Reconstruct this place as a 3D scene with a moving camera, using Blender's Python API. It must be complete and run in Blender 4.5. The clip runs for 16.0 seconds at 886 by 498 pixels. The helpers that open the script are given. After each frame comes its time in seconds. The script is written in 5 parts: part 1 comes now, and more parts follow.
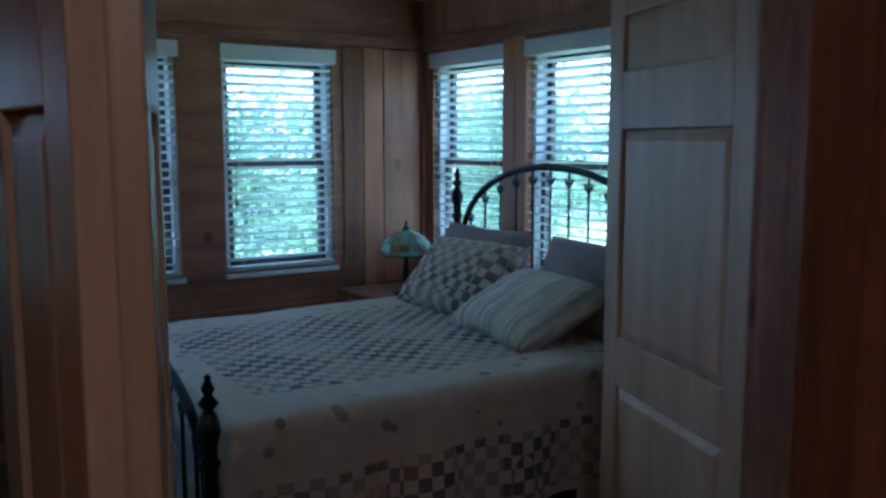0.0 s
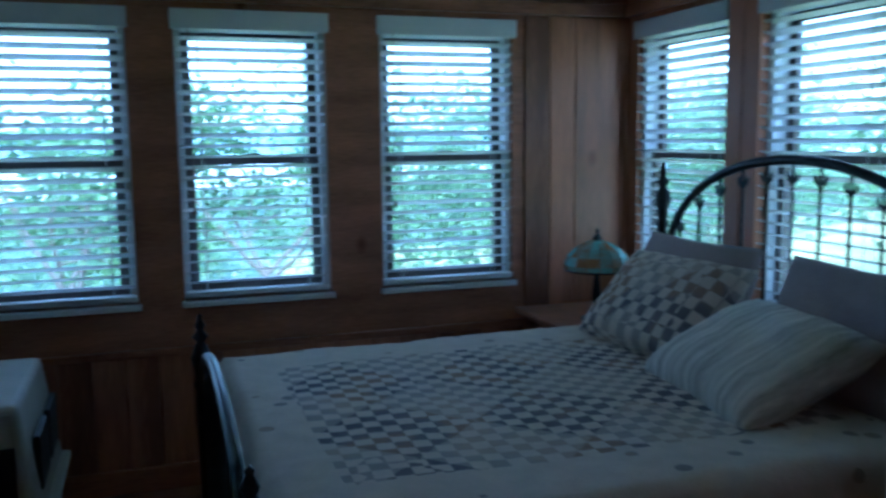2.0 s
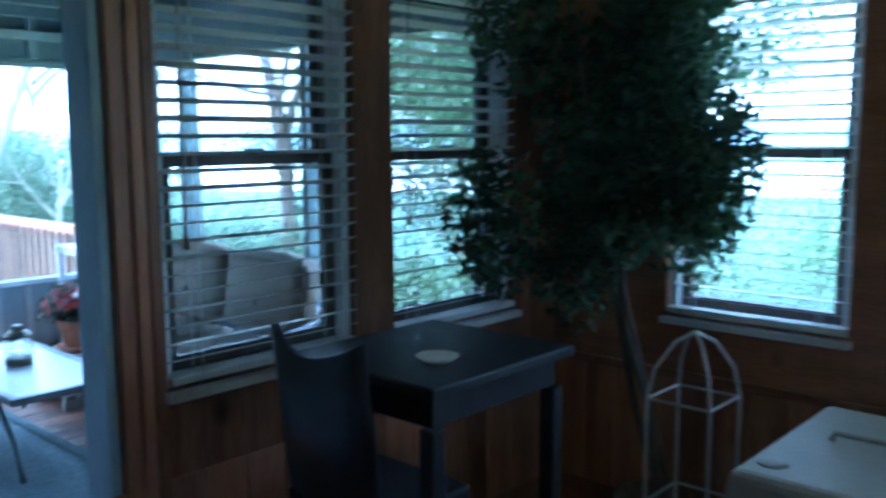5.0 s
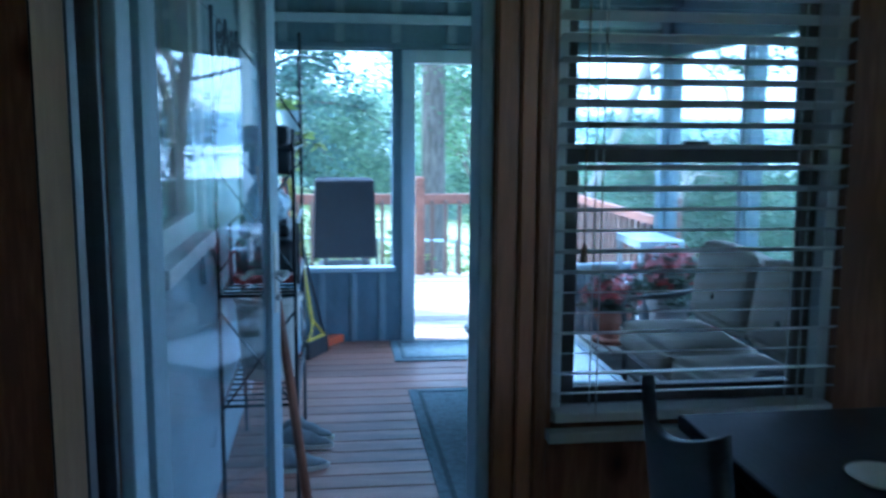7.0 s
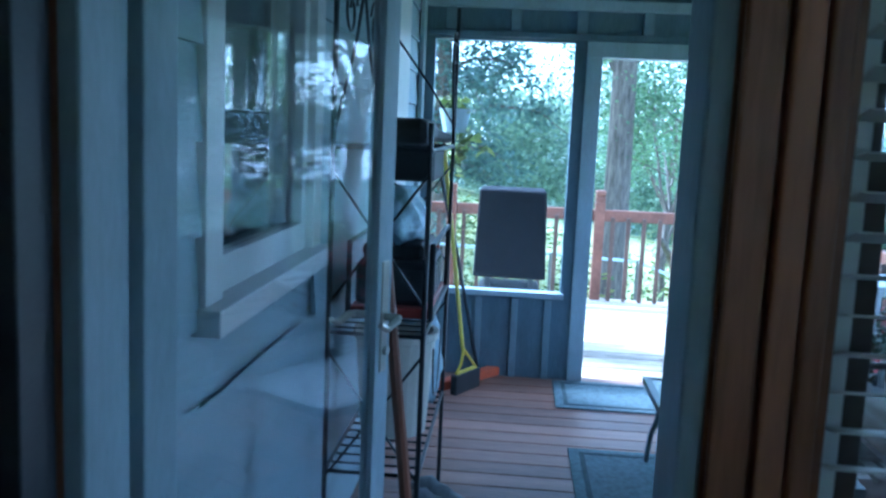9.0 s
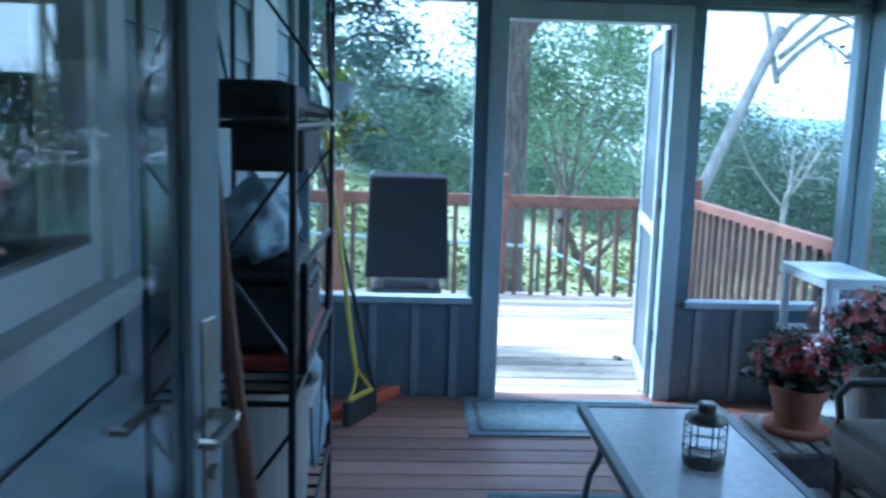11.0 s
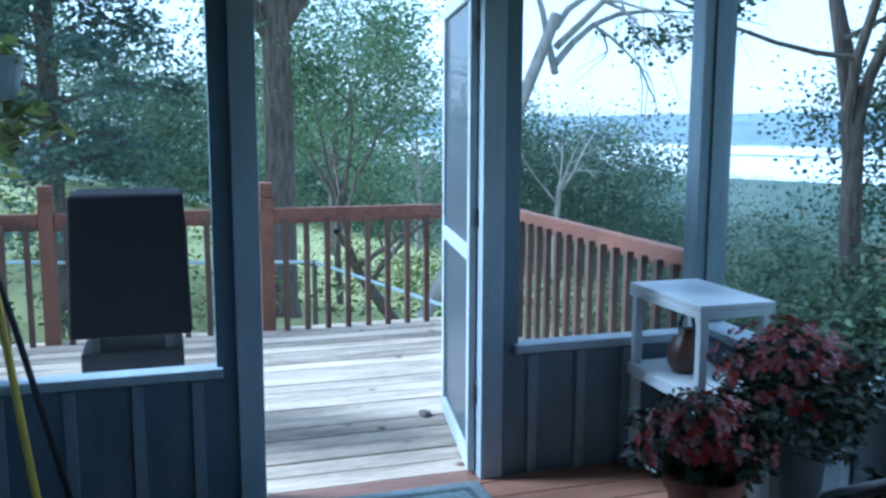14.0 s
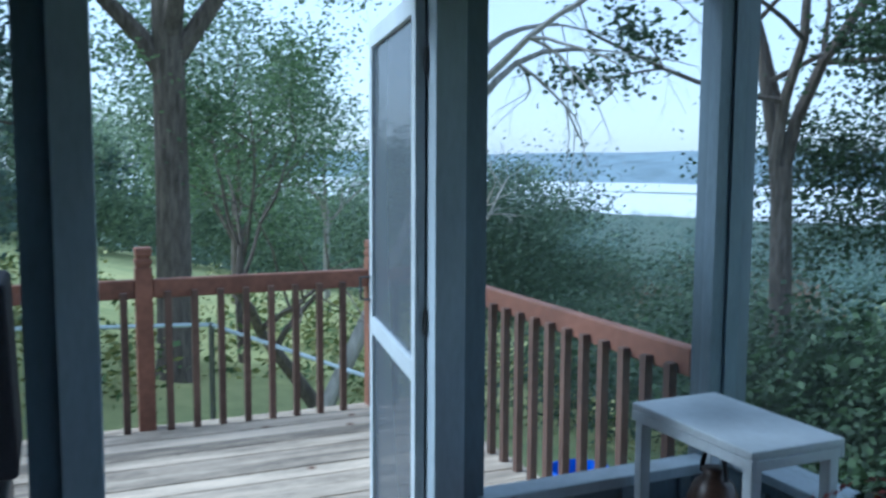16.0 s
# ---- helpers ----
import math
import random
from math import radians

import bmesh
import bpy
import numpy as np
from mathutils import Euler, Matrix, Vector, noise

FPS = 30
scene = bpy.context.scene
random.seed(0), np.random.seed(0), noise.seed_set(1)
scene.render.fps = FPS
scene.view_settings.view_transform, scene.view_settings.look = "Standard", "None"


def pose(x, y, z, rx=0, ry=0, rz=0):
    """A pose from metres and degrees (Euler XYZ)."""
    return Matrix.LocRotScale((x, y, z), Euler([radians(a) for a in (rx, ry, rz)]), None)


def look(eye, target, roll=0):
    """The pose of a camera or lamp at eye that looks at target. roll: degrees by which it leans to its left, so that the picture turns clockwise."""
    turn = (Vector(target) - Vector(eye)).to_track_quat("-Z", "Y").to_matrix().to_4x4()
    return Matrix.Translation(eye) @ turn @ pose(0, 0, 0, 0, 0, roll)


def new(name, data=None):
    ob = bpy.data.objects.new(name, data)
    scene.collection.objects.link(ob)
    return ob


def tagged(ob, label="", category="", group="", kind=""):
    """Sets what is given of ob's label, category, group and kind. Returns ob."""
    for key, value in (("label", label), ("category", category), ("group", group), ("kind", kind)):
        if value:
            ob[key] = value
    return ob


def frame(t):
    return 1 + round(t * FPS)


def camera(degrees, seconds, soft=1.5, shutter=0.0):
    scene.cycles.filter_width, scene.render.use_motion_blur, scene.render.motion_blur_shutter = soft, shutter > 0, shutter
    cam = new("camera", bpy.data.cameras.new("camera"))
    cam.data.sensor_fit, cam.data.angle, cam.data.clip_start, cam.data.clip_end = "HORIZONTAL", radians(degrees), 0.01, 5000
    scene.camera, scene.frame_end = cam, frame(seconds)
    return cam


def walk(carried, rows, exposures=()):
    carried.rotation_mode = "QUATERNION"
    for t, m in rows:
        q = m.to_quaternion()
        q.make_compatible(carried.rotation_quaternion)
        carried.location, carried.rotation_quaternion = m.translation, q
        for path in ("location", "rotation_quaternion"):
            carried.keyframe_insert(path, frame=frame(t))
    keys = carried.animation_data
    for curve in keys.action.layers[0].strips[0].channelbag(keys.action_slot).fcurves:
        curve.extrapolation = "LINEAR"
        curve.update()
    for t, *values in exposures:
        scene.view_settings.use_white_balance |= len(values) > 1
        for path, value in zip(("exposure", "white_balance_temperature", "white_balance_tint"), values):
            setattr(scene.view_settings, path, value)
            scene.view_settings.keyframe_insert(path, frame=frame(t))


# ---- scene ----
cam = camera(54.0, 16.0, soft=2.6, shutter=0.5)
EXPOSURES = [(0, 3.75, 4000, 2), (1.0, 3.55, 3900, 2), (3.0, 3.5, 3800, 2), (4.0, 3.7, 3800, 2), (4.6, 4.2, 3900, 2), (5.2, 4.5, 4050, 2), (7.3, 3.7, 3900, 2), (8.2, 3.7, 3950, 2), (10.3, 3.15, 4150, 2), (11.5, 2.75, 4250, 2), (12.5, 2.4, 4300, 2), (14.5, 1.9, 4450, 2), (16, 1.45, 4750, 2)]
PATH = [
    (0, (1.489, -4.692, 1.58), (2.58, -3.035, 1.333), 0.0),
    (0.5, (1.633, -4.505, 1.563), (2.645, -2.8, 1.297), -0.4),
    (1, (1.796, -4.32, 1.57), (2.744, -2.58, 1.3), -0.6),
    (1.5, (1.935, -4.151, 1.558), (2.8, -2.366, 1.295), -0.2),
    (2, (2.077, -3.971, 1.542), (2.718, -2.093, 1.29), -0.6),
    (2.5, (2.149, -3.838, 1.542), (2.516, -1.891, 1.268), -0.4),
    (3, (2.149, -3.588, 1.509), (2.198, -1.606, 1.245), -0.7),
    (3.5, (2.147, -3.435, 1.545), (1.834, -1.479, 1.265), -0.4),
    (4, (2.2, -3.254, 1.549), (1.494, -1.401, 1.283), -0.2),
    (4.5, (2.132, -3.148, 1.522), (1.09, -1.458, 1.281), 0.2),
    (5, (2.065, -2.983, 1.509), (0.734, -1.512, 1.257), -0.3),
    (5.2, (2.02, -2.944, 1.529), (0.6, -1.563, 1.256), 0.2),
    (7.3, (1.789, -2.224, 1.505), (-0.19, -2.104, 1.239), 1.2),
    (7.5, (1.729, -2.205, 1.49), (-0.253, -2.153, 1.229), 1.9),
    (8, (1.502, -2.18, 1.483), (-0.477, -2.291, 1.222), 1.9),
    (10.3, (0.472, -2.184, 1.458), (-1.502, -2.349, 1.186), 2.7),
    (10.5, (0.393, -2.176, 1.449), (-1.585, -2.277, 1.171), 3.1),
    (11, (0.195, -2.213, 1.447), (-1.78, -2.12, 1.148), 1.7),
    (11.5, (-0.013, -2.191, 1.414), (-1.971, -1.927, 1.106), 2.2),
    (12, (-0.228, -2.162, 1.394), (-2.149, -1.703, 1.08), 1.6),
    (12.5, (-0.419, -2.133, 1.374), (-2.294, -1.514, 1.058), 0.6),
    (13, (-0.584, -1.957, 1.427), (-2.47, -1.394, 1.075), -1.0),
    (13.5, (-0.87, -2.036, 1.365), (-2.75, -1.424, 1.064), -0.0),
    (14, (-1.107, -2.012, 1.39), (-2.994, -1.414, 1.106), 0.2),
    (14.5, (-1.362, -1.978, 1.393), (-3.253, -1.387, 1.12), -0.4),
    (15, (-1.598, -1.91, 1.43), (-3.486, -1.308, 1.156), -1.3),
    (15.5, (-1.82, -1.845, 1.464), (-3.682, -1.159, 1.221), -0.4),
    (16, (-2.08, -1.78, 1.467), (-3.902, -0.98, 1.269), 0.3),
]
walk(cam, [(t, look(*p)) for t, *p in PATH], EXPOSURES)

# ---- world and large lights ----
world = bpy.data.worlds.new("overcast_sky")
scene.world = world
world.use_nodes = True
wn, wl = world.node_tree.nodes, world.node_tree.links
sky = wn.new("ShaderNodeTexSky")
sky.sky_type = "NISHITA"
sky.sun_disc = False
sky.sun_elevation, sky.sun_rotation = radians(38), radians(200)
sky.dust_density, sky.air_density, sky.ozone_density = 1.5, 1.0, 1.0
cloud = wn.new("ShaderNodeMixRGB")
cloud.inputs[0].default_value = 0.8
cloud.inputs[2].default_value = (2.3, 2.42, 2.55, 1)
wl.new(sky.outputs[0], cloud.inputs[1])
wl.new(cloud.outputs[0], wn["Background"].inputs[0])
wn["Background"].inputs[1].default_value = 0.15
sun = new("sun", bpy.data.lights.new("sun", "SUN"))
sun.data.energy, sun.data.angle, sun.data.color = 1.3, radians(16), (1.0, 0.97, 0.92)
sun.matrix_world = look((-20, -50, 45), (0, 0, 0))

hall_light = new("hall_bulb", bpy.data.lights.new("hall_bulb", "POINT"))
hall_light.data.energy, hall_light.data.color, hall_light.data.shadow_soft_size = 0.7, (1.0, 0.76, 0.53), 0.09
hall_light.location = (1.35, -5.4, 2.26)


# ---- materials ----
def mat(name, base, rough=0.6, metal=0.0, vary=0.15, scale=6.0, stretch=(1, 1, 1), bump=0.15, second=None, spec=0.5, island=0.0, obj_rand=0.0, detail=6.0):
    """Two-scale procedural surface: broad stains and fine grain, with relief."""
    m = bpy.data.materials.new(name)
    m.use_nodes = True
    n, l = m.node_tree.nodes, m.node_tree.links
    b = n["Principled BSDF"]
    b.inputs["Roughness"].default_value, b.inputs["Metallic"].default_value = rough, metal
    b.inputs["Specular IOR Level"].default_value = spec
    co = n.new("ShaderNodeTexCoord")
    mp = n.new("ShaderNodeMapping")
    mp.inputs["Scale"].default_value = stretch
    l.new(co.outputs["Object"], mp.inputs[0])
    if obj_rand:
        oi = n.new("ShaderNodeObjectInfo")
        cx = n.new("ShaderNodeCombineXYZ")
        mu = n.new("ShaderNodeMath")
        mu.operation = "MULTIPLY"
        mu.inputs[1].default_value = 37.0
        l.new(oi.outputs["Random"], mu.inputs[0])
        l.new(mu.outputs[0], cx.inputs[0])
        l.new(mu.outputs[0], cx.inputs[2])
        l.new(cx.outputs[0], mp.inputs["Location"])
    big, fine = n.new("ShaderNodeTexNoise"), n.new("ShaderNodeTexNoise")
    big.inputs["Scale"].default_value, fine.inputs["Scale"].default_value = scale, scale * 9
    big.inputs["Detail"].default_value = fine.inputs["Detail"].default_value = detail
    l.new(mp.outputs[0], big.inputs["Vector"])
    l.new(mp.outputs[0], fine.inputs["Vector"])
    ramp = n.new("ShaderNodeValToRGB")
    dark = second or tuple(c * (1 - 2.2 * vary) for c in base)
    lite = tuple(min(1, c * (1 + vary)) for c in base)
    ramp.color_ramp.elements[0].color, ramp.color_ramp.elements[1].color = (*dark, 1), (*lite, 1)
    ramp.color_ramp.elements[0].position, ramp.color_ramp.elements[1].position = 0.3, 0.68
    mix = n.new("ShaderNodeMath")
    mix.operation = "MULTIPLY_ADD"
    mix.inputs[1].default_value = 0.35
    l.new(fine.outputs["Fac"], mix.inputs[0])
    sc = n.new("ShaderNodeMath")
    sc.operation = "MULTIPLY"
    sc.inputs[1].default_value = 0.65
    l.new(big.outputs["Fac"], sc.inputs[0])
    l.new(sc.outputs[0], mix.inputs[2])
    fac = mix.outputs[0]
    if island or obj_rand:
        src = n.new("ShaderNodeNewGeometry").outputs["Random Per Island"] if island else n["Object Info"].outputs["Random"]
        ad = n.new("ShaderNodeMath")
        ad.operation = "MULTIPLY_ADD"
        ad.inputs[1].default_value = island or obj_rand
        l.new(src, ad.inputs[0])
        l.new(fac, ad.inputs[2])
        sb = n.new("ShaderNodeMath")
        sb.operation = "SUBTRACT"
        sb.inputs[1].default_value = (island or obj_rand) * 0.5
        l.new(ad.outputs[0], sb.inputs[0])
        fac = sb.outputs[0]
    l.new(fac, ramp.inputs[0])
    l.new(ramp.outputs[0], b.inputs["Base Color"])
    if bump:
        bp = n.new("ShaderNodeBump")
        bp.inputs["Strength"].default_value, bp.inputs["Distance"].default_value = bump, 0.01
        l.new(mix.outputs[0], bp.inputs["Height"])
        l.new(bp.outputs[0], b.inputs["Normal"])
    return m


def knots(m, size=2.2):
    """Dark oval knots with a soft halo, scattered over a pine material."""
    n, l = m.node_tree.nodes, m.node_tree.links
    b = n["Principled BSDF"]
    src = b.inputs["Base Color"].links[0].from_socket
    vor = n.new("ShaderNodeTexVoronoi")
    vor.inputs["Scale"].default_value = size
    co, mp = n["Texture Coordinate"], n.new("ShaderNodeMapping")
    mp.inputs["Scale"].default_value = (1.6, 1.6, 1.0)
    l.new(co.outputs["Object"], mp.inputs[0])
    l.new(n["Mapping"].inputs["Location"].links[0].from_socket, mp.inputs["Location"])
    l.new(mp.outputs[0], vor.inputs["Vector"])
    ramp = n.new("ShaderNodeValToRGB")
    e = ramp.color_ramp.elements
    e[0].position, e[0].color = 0.035, (0.16, 0.09, 0.06, 1)
    e[1].position, e[1].color = 0.13, (1, 1, 1, 1)
    e.new(0.06).color = (0.42, 0.3, 0.24, 1)
    l.new(vor.outputs["Distance"], ramp.inputs[0])
    mx = n.new("ShaderNodeMixRGB")
    mx.blend_type = "MULTIPLY"
    mx.inputs[0].default_value = 1.0
    l.new(src, mx.inputs[1])
    l.new(ramp.outputs[0], mx.inputs[2])
    l.new(mx.outputs[0], b.inputs["Base Color"])
    return m


def clear(name, tint=(1, 1, 1), rough=0.0):
    """Thin clear pane: sees through, mirrors by angle."""
    m = bpy.data.materials.new(name)
    m.use_nodes = True
    n, l = m.node_tree.nodes, m.node_tree.links
    n.remove(n["Principled BSDF"])
    t, g, f, x = n.new("ShaderNodeBsdfTransparent"), n.new("ShaderNodeBsdfGlossy"), n.new("ShaderNodeLayerWeight"), n.new("ShaderNodeMixShader")
    pw, ml = n.new("ShaderNodeMath"), n.new("ShaderNodeMath")
    pw.operation, ml.operation = "POWER", "MULTIPLY_ADD"
    pw.inputs[1].default_value, ml.inputs[1].default_value, ml.inputs[2].default_value = 3.5, 0.75, 0.045
    t.inputs[0].default_value = (*tint, 1)
    g.inputs["Roughness"].default_value = rough
    l.new(f.outputs["Facing"], pw.inputs[0])
    l.new(pw.outputs[0], ml.inputs[0])
    l.new(ml.outputs[0], x.inputs[0])
    l.new(t.outputs[0], x.inputs[1])
    l.new(g.outputs[0], x.inputs[2])
    l.new(x.outputs[0], n["Material Output"].inputs[0])
    return m


def mesh_screen(name, colour, part_clear):
    """Fine insect mesh, mostly see-through."""
    m = bpy.data.materials.new(name)
    m.use_nodes = True
    n, l = m.node_tree.nodes, m.node_tree.links
    b = n["Principled BSDF"]
    b.inputs["Base Color"].default_value, b.inputs["Roughness"].default_value = (*colour, 1), 0.6
    t, x = n.new("ShaderNodeBsdfTransparent"), n.new("ShaderNodeMixShader")
    x.inputs[0].default_value = 1 - part_clear
    l.new(t.outputs[0], x.inputs[1])
    l.new(b.outputs[0], x.inputs[2])
    l.new(x.outputs[0], n["Material Output"].inputs[0])
    return m


def tree_mat(name, c, second):
    m = mat(name, c, 0.6, vary=0.35, scale=0.8, second=second, bump=0, island=0.45)
    n, l = m.node_tree.nodes, m.node_tree.links
    b = n["Principled BSDF"]
    tr, mx = n.new("ShaderNodeBsdfTranslucent"), n.new("ShaderNodeMixShader")
    mx.inputs[0].default_value = 0.42
    l.new(b.inputs["Base Color"].links[0].from_socket, tr.inputs[0])
    l.new(b.outputs[0], mx.inputs[1])
    l.new(tr.outputs[0], mx.inputs[2])
    l.new(mx.outputs[0], n["Material Output"].inputs[0])
    return m


PINE = mat("knotty_pine", (0.42, 0.19, 0.1), 0.36, vary=0.25, scale=1.6, stretch=(7, 7, 0.8), bump=0.1, obj_rand=0.35)
PINE_H = mat("pine_trim", (0.4, 0.18, 0.095), 0.36, vary=0.25, scale=1.6, stretch=(1.2, 1.2, 7), bump=0.1, obj_rand=0.25)
knots(PINE)
knots(PINE_H)
DOOR_PINE = mat("clear_pine_door", (0.5, 0.33, 0.2), 0.42, vary=0.12, scale=2.0, stretch=(8, 8, 0.7), bump=0.08, obj_rand=0.1)
FLOORB = mat("bedroom_floor_wood", (0.2, 0.09, 0.045), 0.4, vary=0.25, scale=2, stretch=(1, 8, 4), bump=0.1, obj_rand=0.3)
PLASTER = mat("ceiling_paint", (0.72, 0.68, 0.62), 0.8, vary=0.05, scale=5, bump=0.1)
WHITE = mat("white_vinyl", (0.78, 0.8, 0.8), 0.4, vary=0.04, scale=5, bump=0.03)
BLIND = mat("blind_slat", (0.78, 0.79, 0.78), 0.5, vary=0.03, scale=8, bump=0.03)
ALUWHITE = mat("weathered_white_aluminium", (0.55, 0.6, 0.63), 0.45, vary=0.08, scale=5, bump=0.04)
SASH = mat("dark_bronze_sash", (0.075, 0.06, 0.05), 0.45, vary=0.15, scale=8, bump=0.05)
BATTEN = mat("batten_paint", (0.25, 0.31, 0.35), 0.5, vary=0.12, scale=4, stretch=(2, 2, 0.6), bump=0.1)
GREYBLUE = mat("grey_blue_paint", (0.15, 0.2, 0.24), 0.5, vary=0.14, scale=4, stretch=(2, 2, 0.6), bump=0.12)
GREYPOST = mat("pale_grey_paint", (0.42, 0.49, 0.54), 0.5, vary=0.1, scale=4, stretch=(2, 2, 0.6), bump=0.1)
SIDING = mat("lap_siding_paint", (0.4, 0.49, 0.54), 0.5, vary=0.08, scale=3, stretch=(0.6, 1, 3), bump=0.12, obj_rand=0.06)
PORCHB = mat("porch_board_stain", (0.3, 0.16, 0.11), 0.45, vary=0.25, scale=2.2, stretch=(5, 0.6, 5), bump=0.2, obj_rand=0.3)
DECKB = mat("weathered_deck_board", (0.5, 0.41, 0.31), 0.75, vary=0.3, scale=2.4, stretch=(5, 0.7, 5), bump=0.4, obj_rand=0.3)
knots(DECKB, 2.6)
# BALW: rail stain darkened, backlit shade of the balusters put into the colour
BALW = mat("backlit_brown_stain", (0.12, 0.07, 0.05), 0.7, vary=0.25, scale=3, bump=0.2, obj_rand=0.25)
RAILW = mat("red_brown_stain", (0.2, 0.088, 0.055), 0.6, vary=0.25, scale=3, stretch=(1, 1, 1), bump=0.2, obj_rand=0.15)
IRON = mat("black_iron", (0.03, 0.035, 0.04), 0.35, metal=0.6, vary=0.2, scale=20, bump=0.1)
GLASS = clear("window_glass")
SCREEN = mesh_screen("insect_screen", (0.2, 0.22, 0.24), 0.93)
DOORSCREEN = mesh_screen("dark_door_screen", (0.1, 0.12, 0.14), 0.4)


# ---- mesh helpers ----
def box(bm, x0, x1, y0, y1, z0, z1, bev=0.0):
    made = bmesh.ops.create_cube(bm, size=1, matrix=Matrix.LocRotScale(((x0 + x1) / 2, (y0 + y1) / 2, (z0 + z1) / 2), None, (abs(x1 - x0), abs(y1 - y0), abs(z1 - z0))))["verts"]
    if bev:
        edges = {e for v in made for e in v.link_edges}
        bmesh.ops.bevel(bm, geom=list(edges), offset=bev, segments=2, affect="EDGES", profile=0.5)
    return made


def part(name, bm, material, parent=None, label="", smooth=False):
    me = bpy.data.meshes.new(name)
    bm.normal_update()
    bm.to_mesh(me)
    bm.free()
    me.materials.append(material)
    if smooth:
        for p in me.polygons:
            p.use_smooth = True
    ob = new(name, me)
    if parent is not None:
        ob.parent = parent
        ob.matrix_parent_inverse = parent.matrix_basis.inverted()
    if label:
        ob["label"] = label
    return ob


def block(name, b, material, parent=None, bev=0.004, label="", m=None):
    bm = bmesh.new()
    box(bm, *b, bev=bev)
    if m is not None:
        bmesh.ops.transform(bm, matrix=m, verts=bm.verts)
    return part(name, bm, material, parent, label)


def thing(name, at, label, category, group="", kind=""):
    ob = new(name)
    ob.location = at
    ob.empty_display_size = 0.1
    bpy.context.view_layer.update()
    return tagged(ob, label, category, group, kind)


def piece(name, me, parent, m):
    """One of many alike pieces on a shared mesh."""
    ob = new(name, me)
    ob.parent = parent
    ob.matrix_parent_inverse = parent.matrix_basis.inverted()
    ob.matrix_basis = m
    return ob


def shape(name, material, *boxes, bev=0.003):
    bm = bmesh.new()
    for b in boxes:
        box(bm, *b, bev=bev)
    me = bpy.data.meshes.new(name)
    bm.to_mesh(me)
    bm.free()
    me.materials.append(material)
    return me


def tube(bm, pts, r, sides=8, cap=True):
    """A round bar along points; r: one radius, or one for each point."""
    pts = [Vector(p) for p in pts]
    rs = r if isinstance(r, (list, tuple)) else [r] * len(pts)
    rings = []
    prev = None
    for i, p in enumerate(pts):
        d = (pts[min(i + 1, len(pts) - 1)] - pts[max(i - 1, 0)]).normalized()
        if prev is None:
            u = d.orthogonal().normalized()
        else:
            u = (prev - d * prev.dot(d)).normalized()
        prev = u
        v = d.cross(u)
        rings.append([bm.verts.new(p + rs[i] * (u * math.cos(a) + v * math.sin(a))) for a in (2 * math.pi * k / sides for k in range(sides))])
    for a, b in zip(rings, rings[1:]):
        for k in range(sides):
            bm.faces.new((a[k], a[(k + 1) % sides], b[(k + 1) % sides], b[k]))
    if cap:
        bm.faces.new(rings[0][::-1])
        bm.faces.new(rings[-1])


def lathe(bm, profile, at=(0, 0, 0), sides=20):
    """Turned shape from (radius, height) pairs."""
    rings = []
    for r, z in profile:
        rings.append([bm.verts.new((at[0] + r * math.cos(a), at[1] + r * math.sin(a), at[2] + z)) for a in (2 * math.pi * k / sides for k in range(sides))])
    for a, b in zip(rings, rings[1:]):
        for k in range(sides):
            bm.faces.new((a[k], a[(k + 1) % sides], b[(k + 1) % sides], b[k]))
    if profile[0][0] > 0.001:
        bm.faces.new(rings[0][::-1])
    if profile[-1][0] > 0.001:
        bm.faces.new(rings[-1])


def wall(name, axis, at, depth, lo, hi, z0, z1, holes, material):
    """A wall along x or y with holes (a, b, z0, z1) through it."""
    bm = bmesh.new()
    cuts = sorted({lo, hi, *[h[0] for h in holes], *[h[1] for h in holes]})
    for a, b in zip(cuts, cuts[1:]):
        mid = (a + b) / 2
        spans = [(z0, z1)]
        for h in holes:
            if h[0] <= mid <= h[1]:
                spans = [s for q in spans for s in ((q[0], min(q[1], h[2])), (max(q[0], h[3]), q[1])) if s[1] - s[0] > 0.002]
        for s in spans:
            if axis == "x":
                box(bm, a, b, at, at + depth, *s)
            else:
                box(bm, at, at + depth, a, b, *s)
    return tagged(part(name, bm, material), kind="structure")


# ---- bedroom and hall shell ----
EX, SY, CZ = 4.43, -3.57, 2.44
NWIN = [(0.51, 1.17), (1.365, 2.025), (2.22, 2.88), (3.13, 3.80)]
EWIN = [(-0.84, -0.12), (-1.72, -1.05), (-2.6, -1.93)]
WWIN = [(-0.95, -0.29), (-1.80, -1.12)]
SILL, HEAD = 0.84, 2.05
DY0, DY1, DZ = -2.74, -1.94, 2.04
wall_north = wall("wall_north", "x", 0.0, 0.16, -0.16, EX + 0.16, -0.1, CZ + 0.1, [(a, b, SILL, HEAD) for a, b in NWIN], PINE_H)
wall_east = wall("wall_east", "y", EX, 0.16, -6.8, 0.0, -0.1, CZ + 0.1, [(a, b, SILL, HEAD) for a, b in EWIN], PINE)
wall_west = wall("wall_west", "y", -0.12, 0.12, -2.79, 0.0, -0.1, CZ + 0.1, [(a, b, SILL, HEAD) for a, b in WWIN] + [(DY0, DY1, -0.2, DZ)], PINE)
wall_west_south = wall("wall_west_south", "y", -0.12, 0.12, -6.8, -2.79, -0.1, CZ + 0.1, [], PINE)
wall_south = wall("wall_south", "x", SY - 0.1, 0.1, 0.0, EX, -0.1, CZ + 0.1, [(1.55, 3.0, -0.2, 2.06)], PINE)
wall_hall_east = wall("wall_hall_east", "y", 3.22, 0.1, -6.8, SY - 0.1, -0.1, CZ + 0.1, [], PINE)
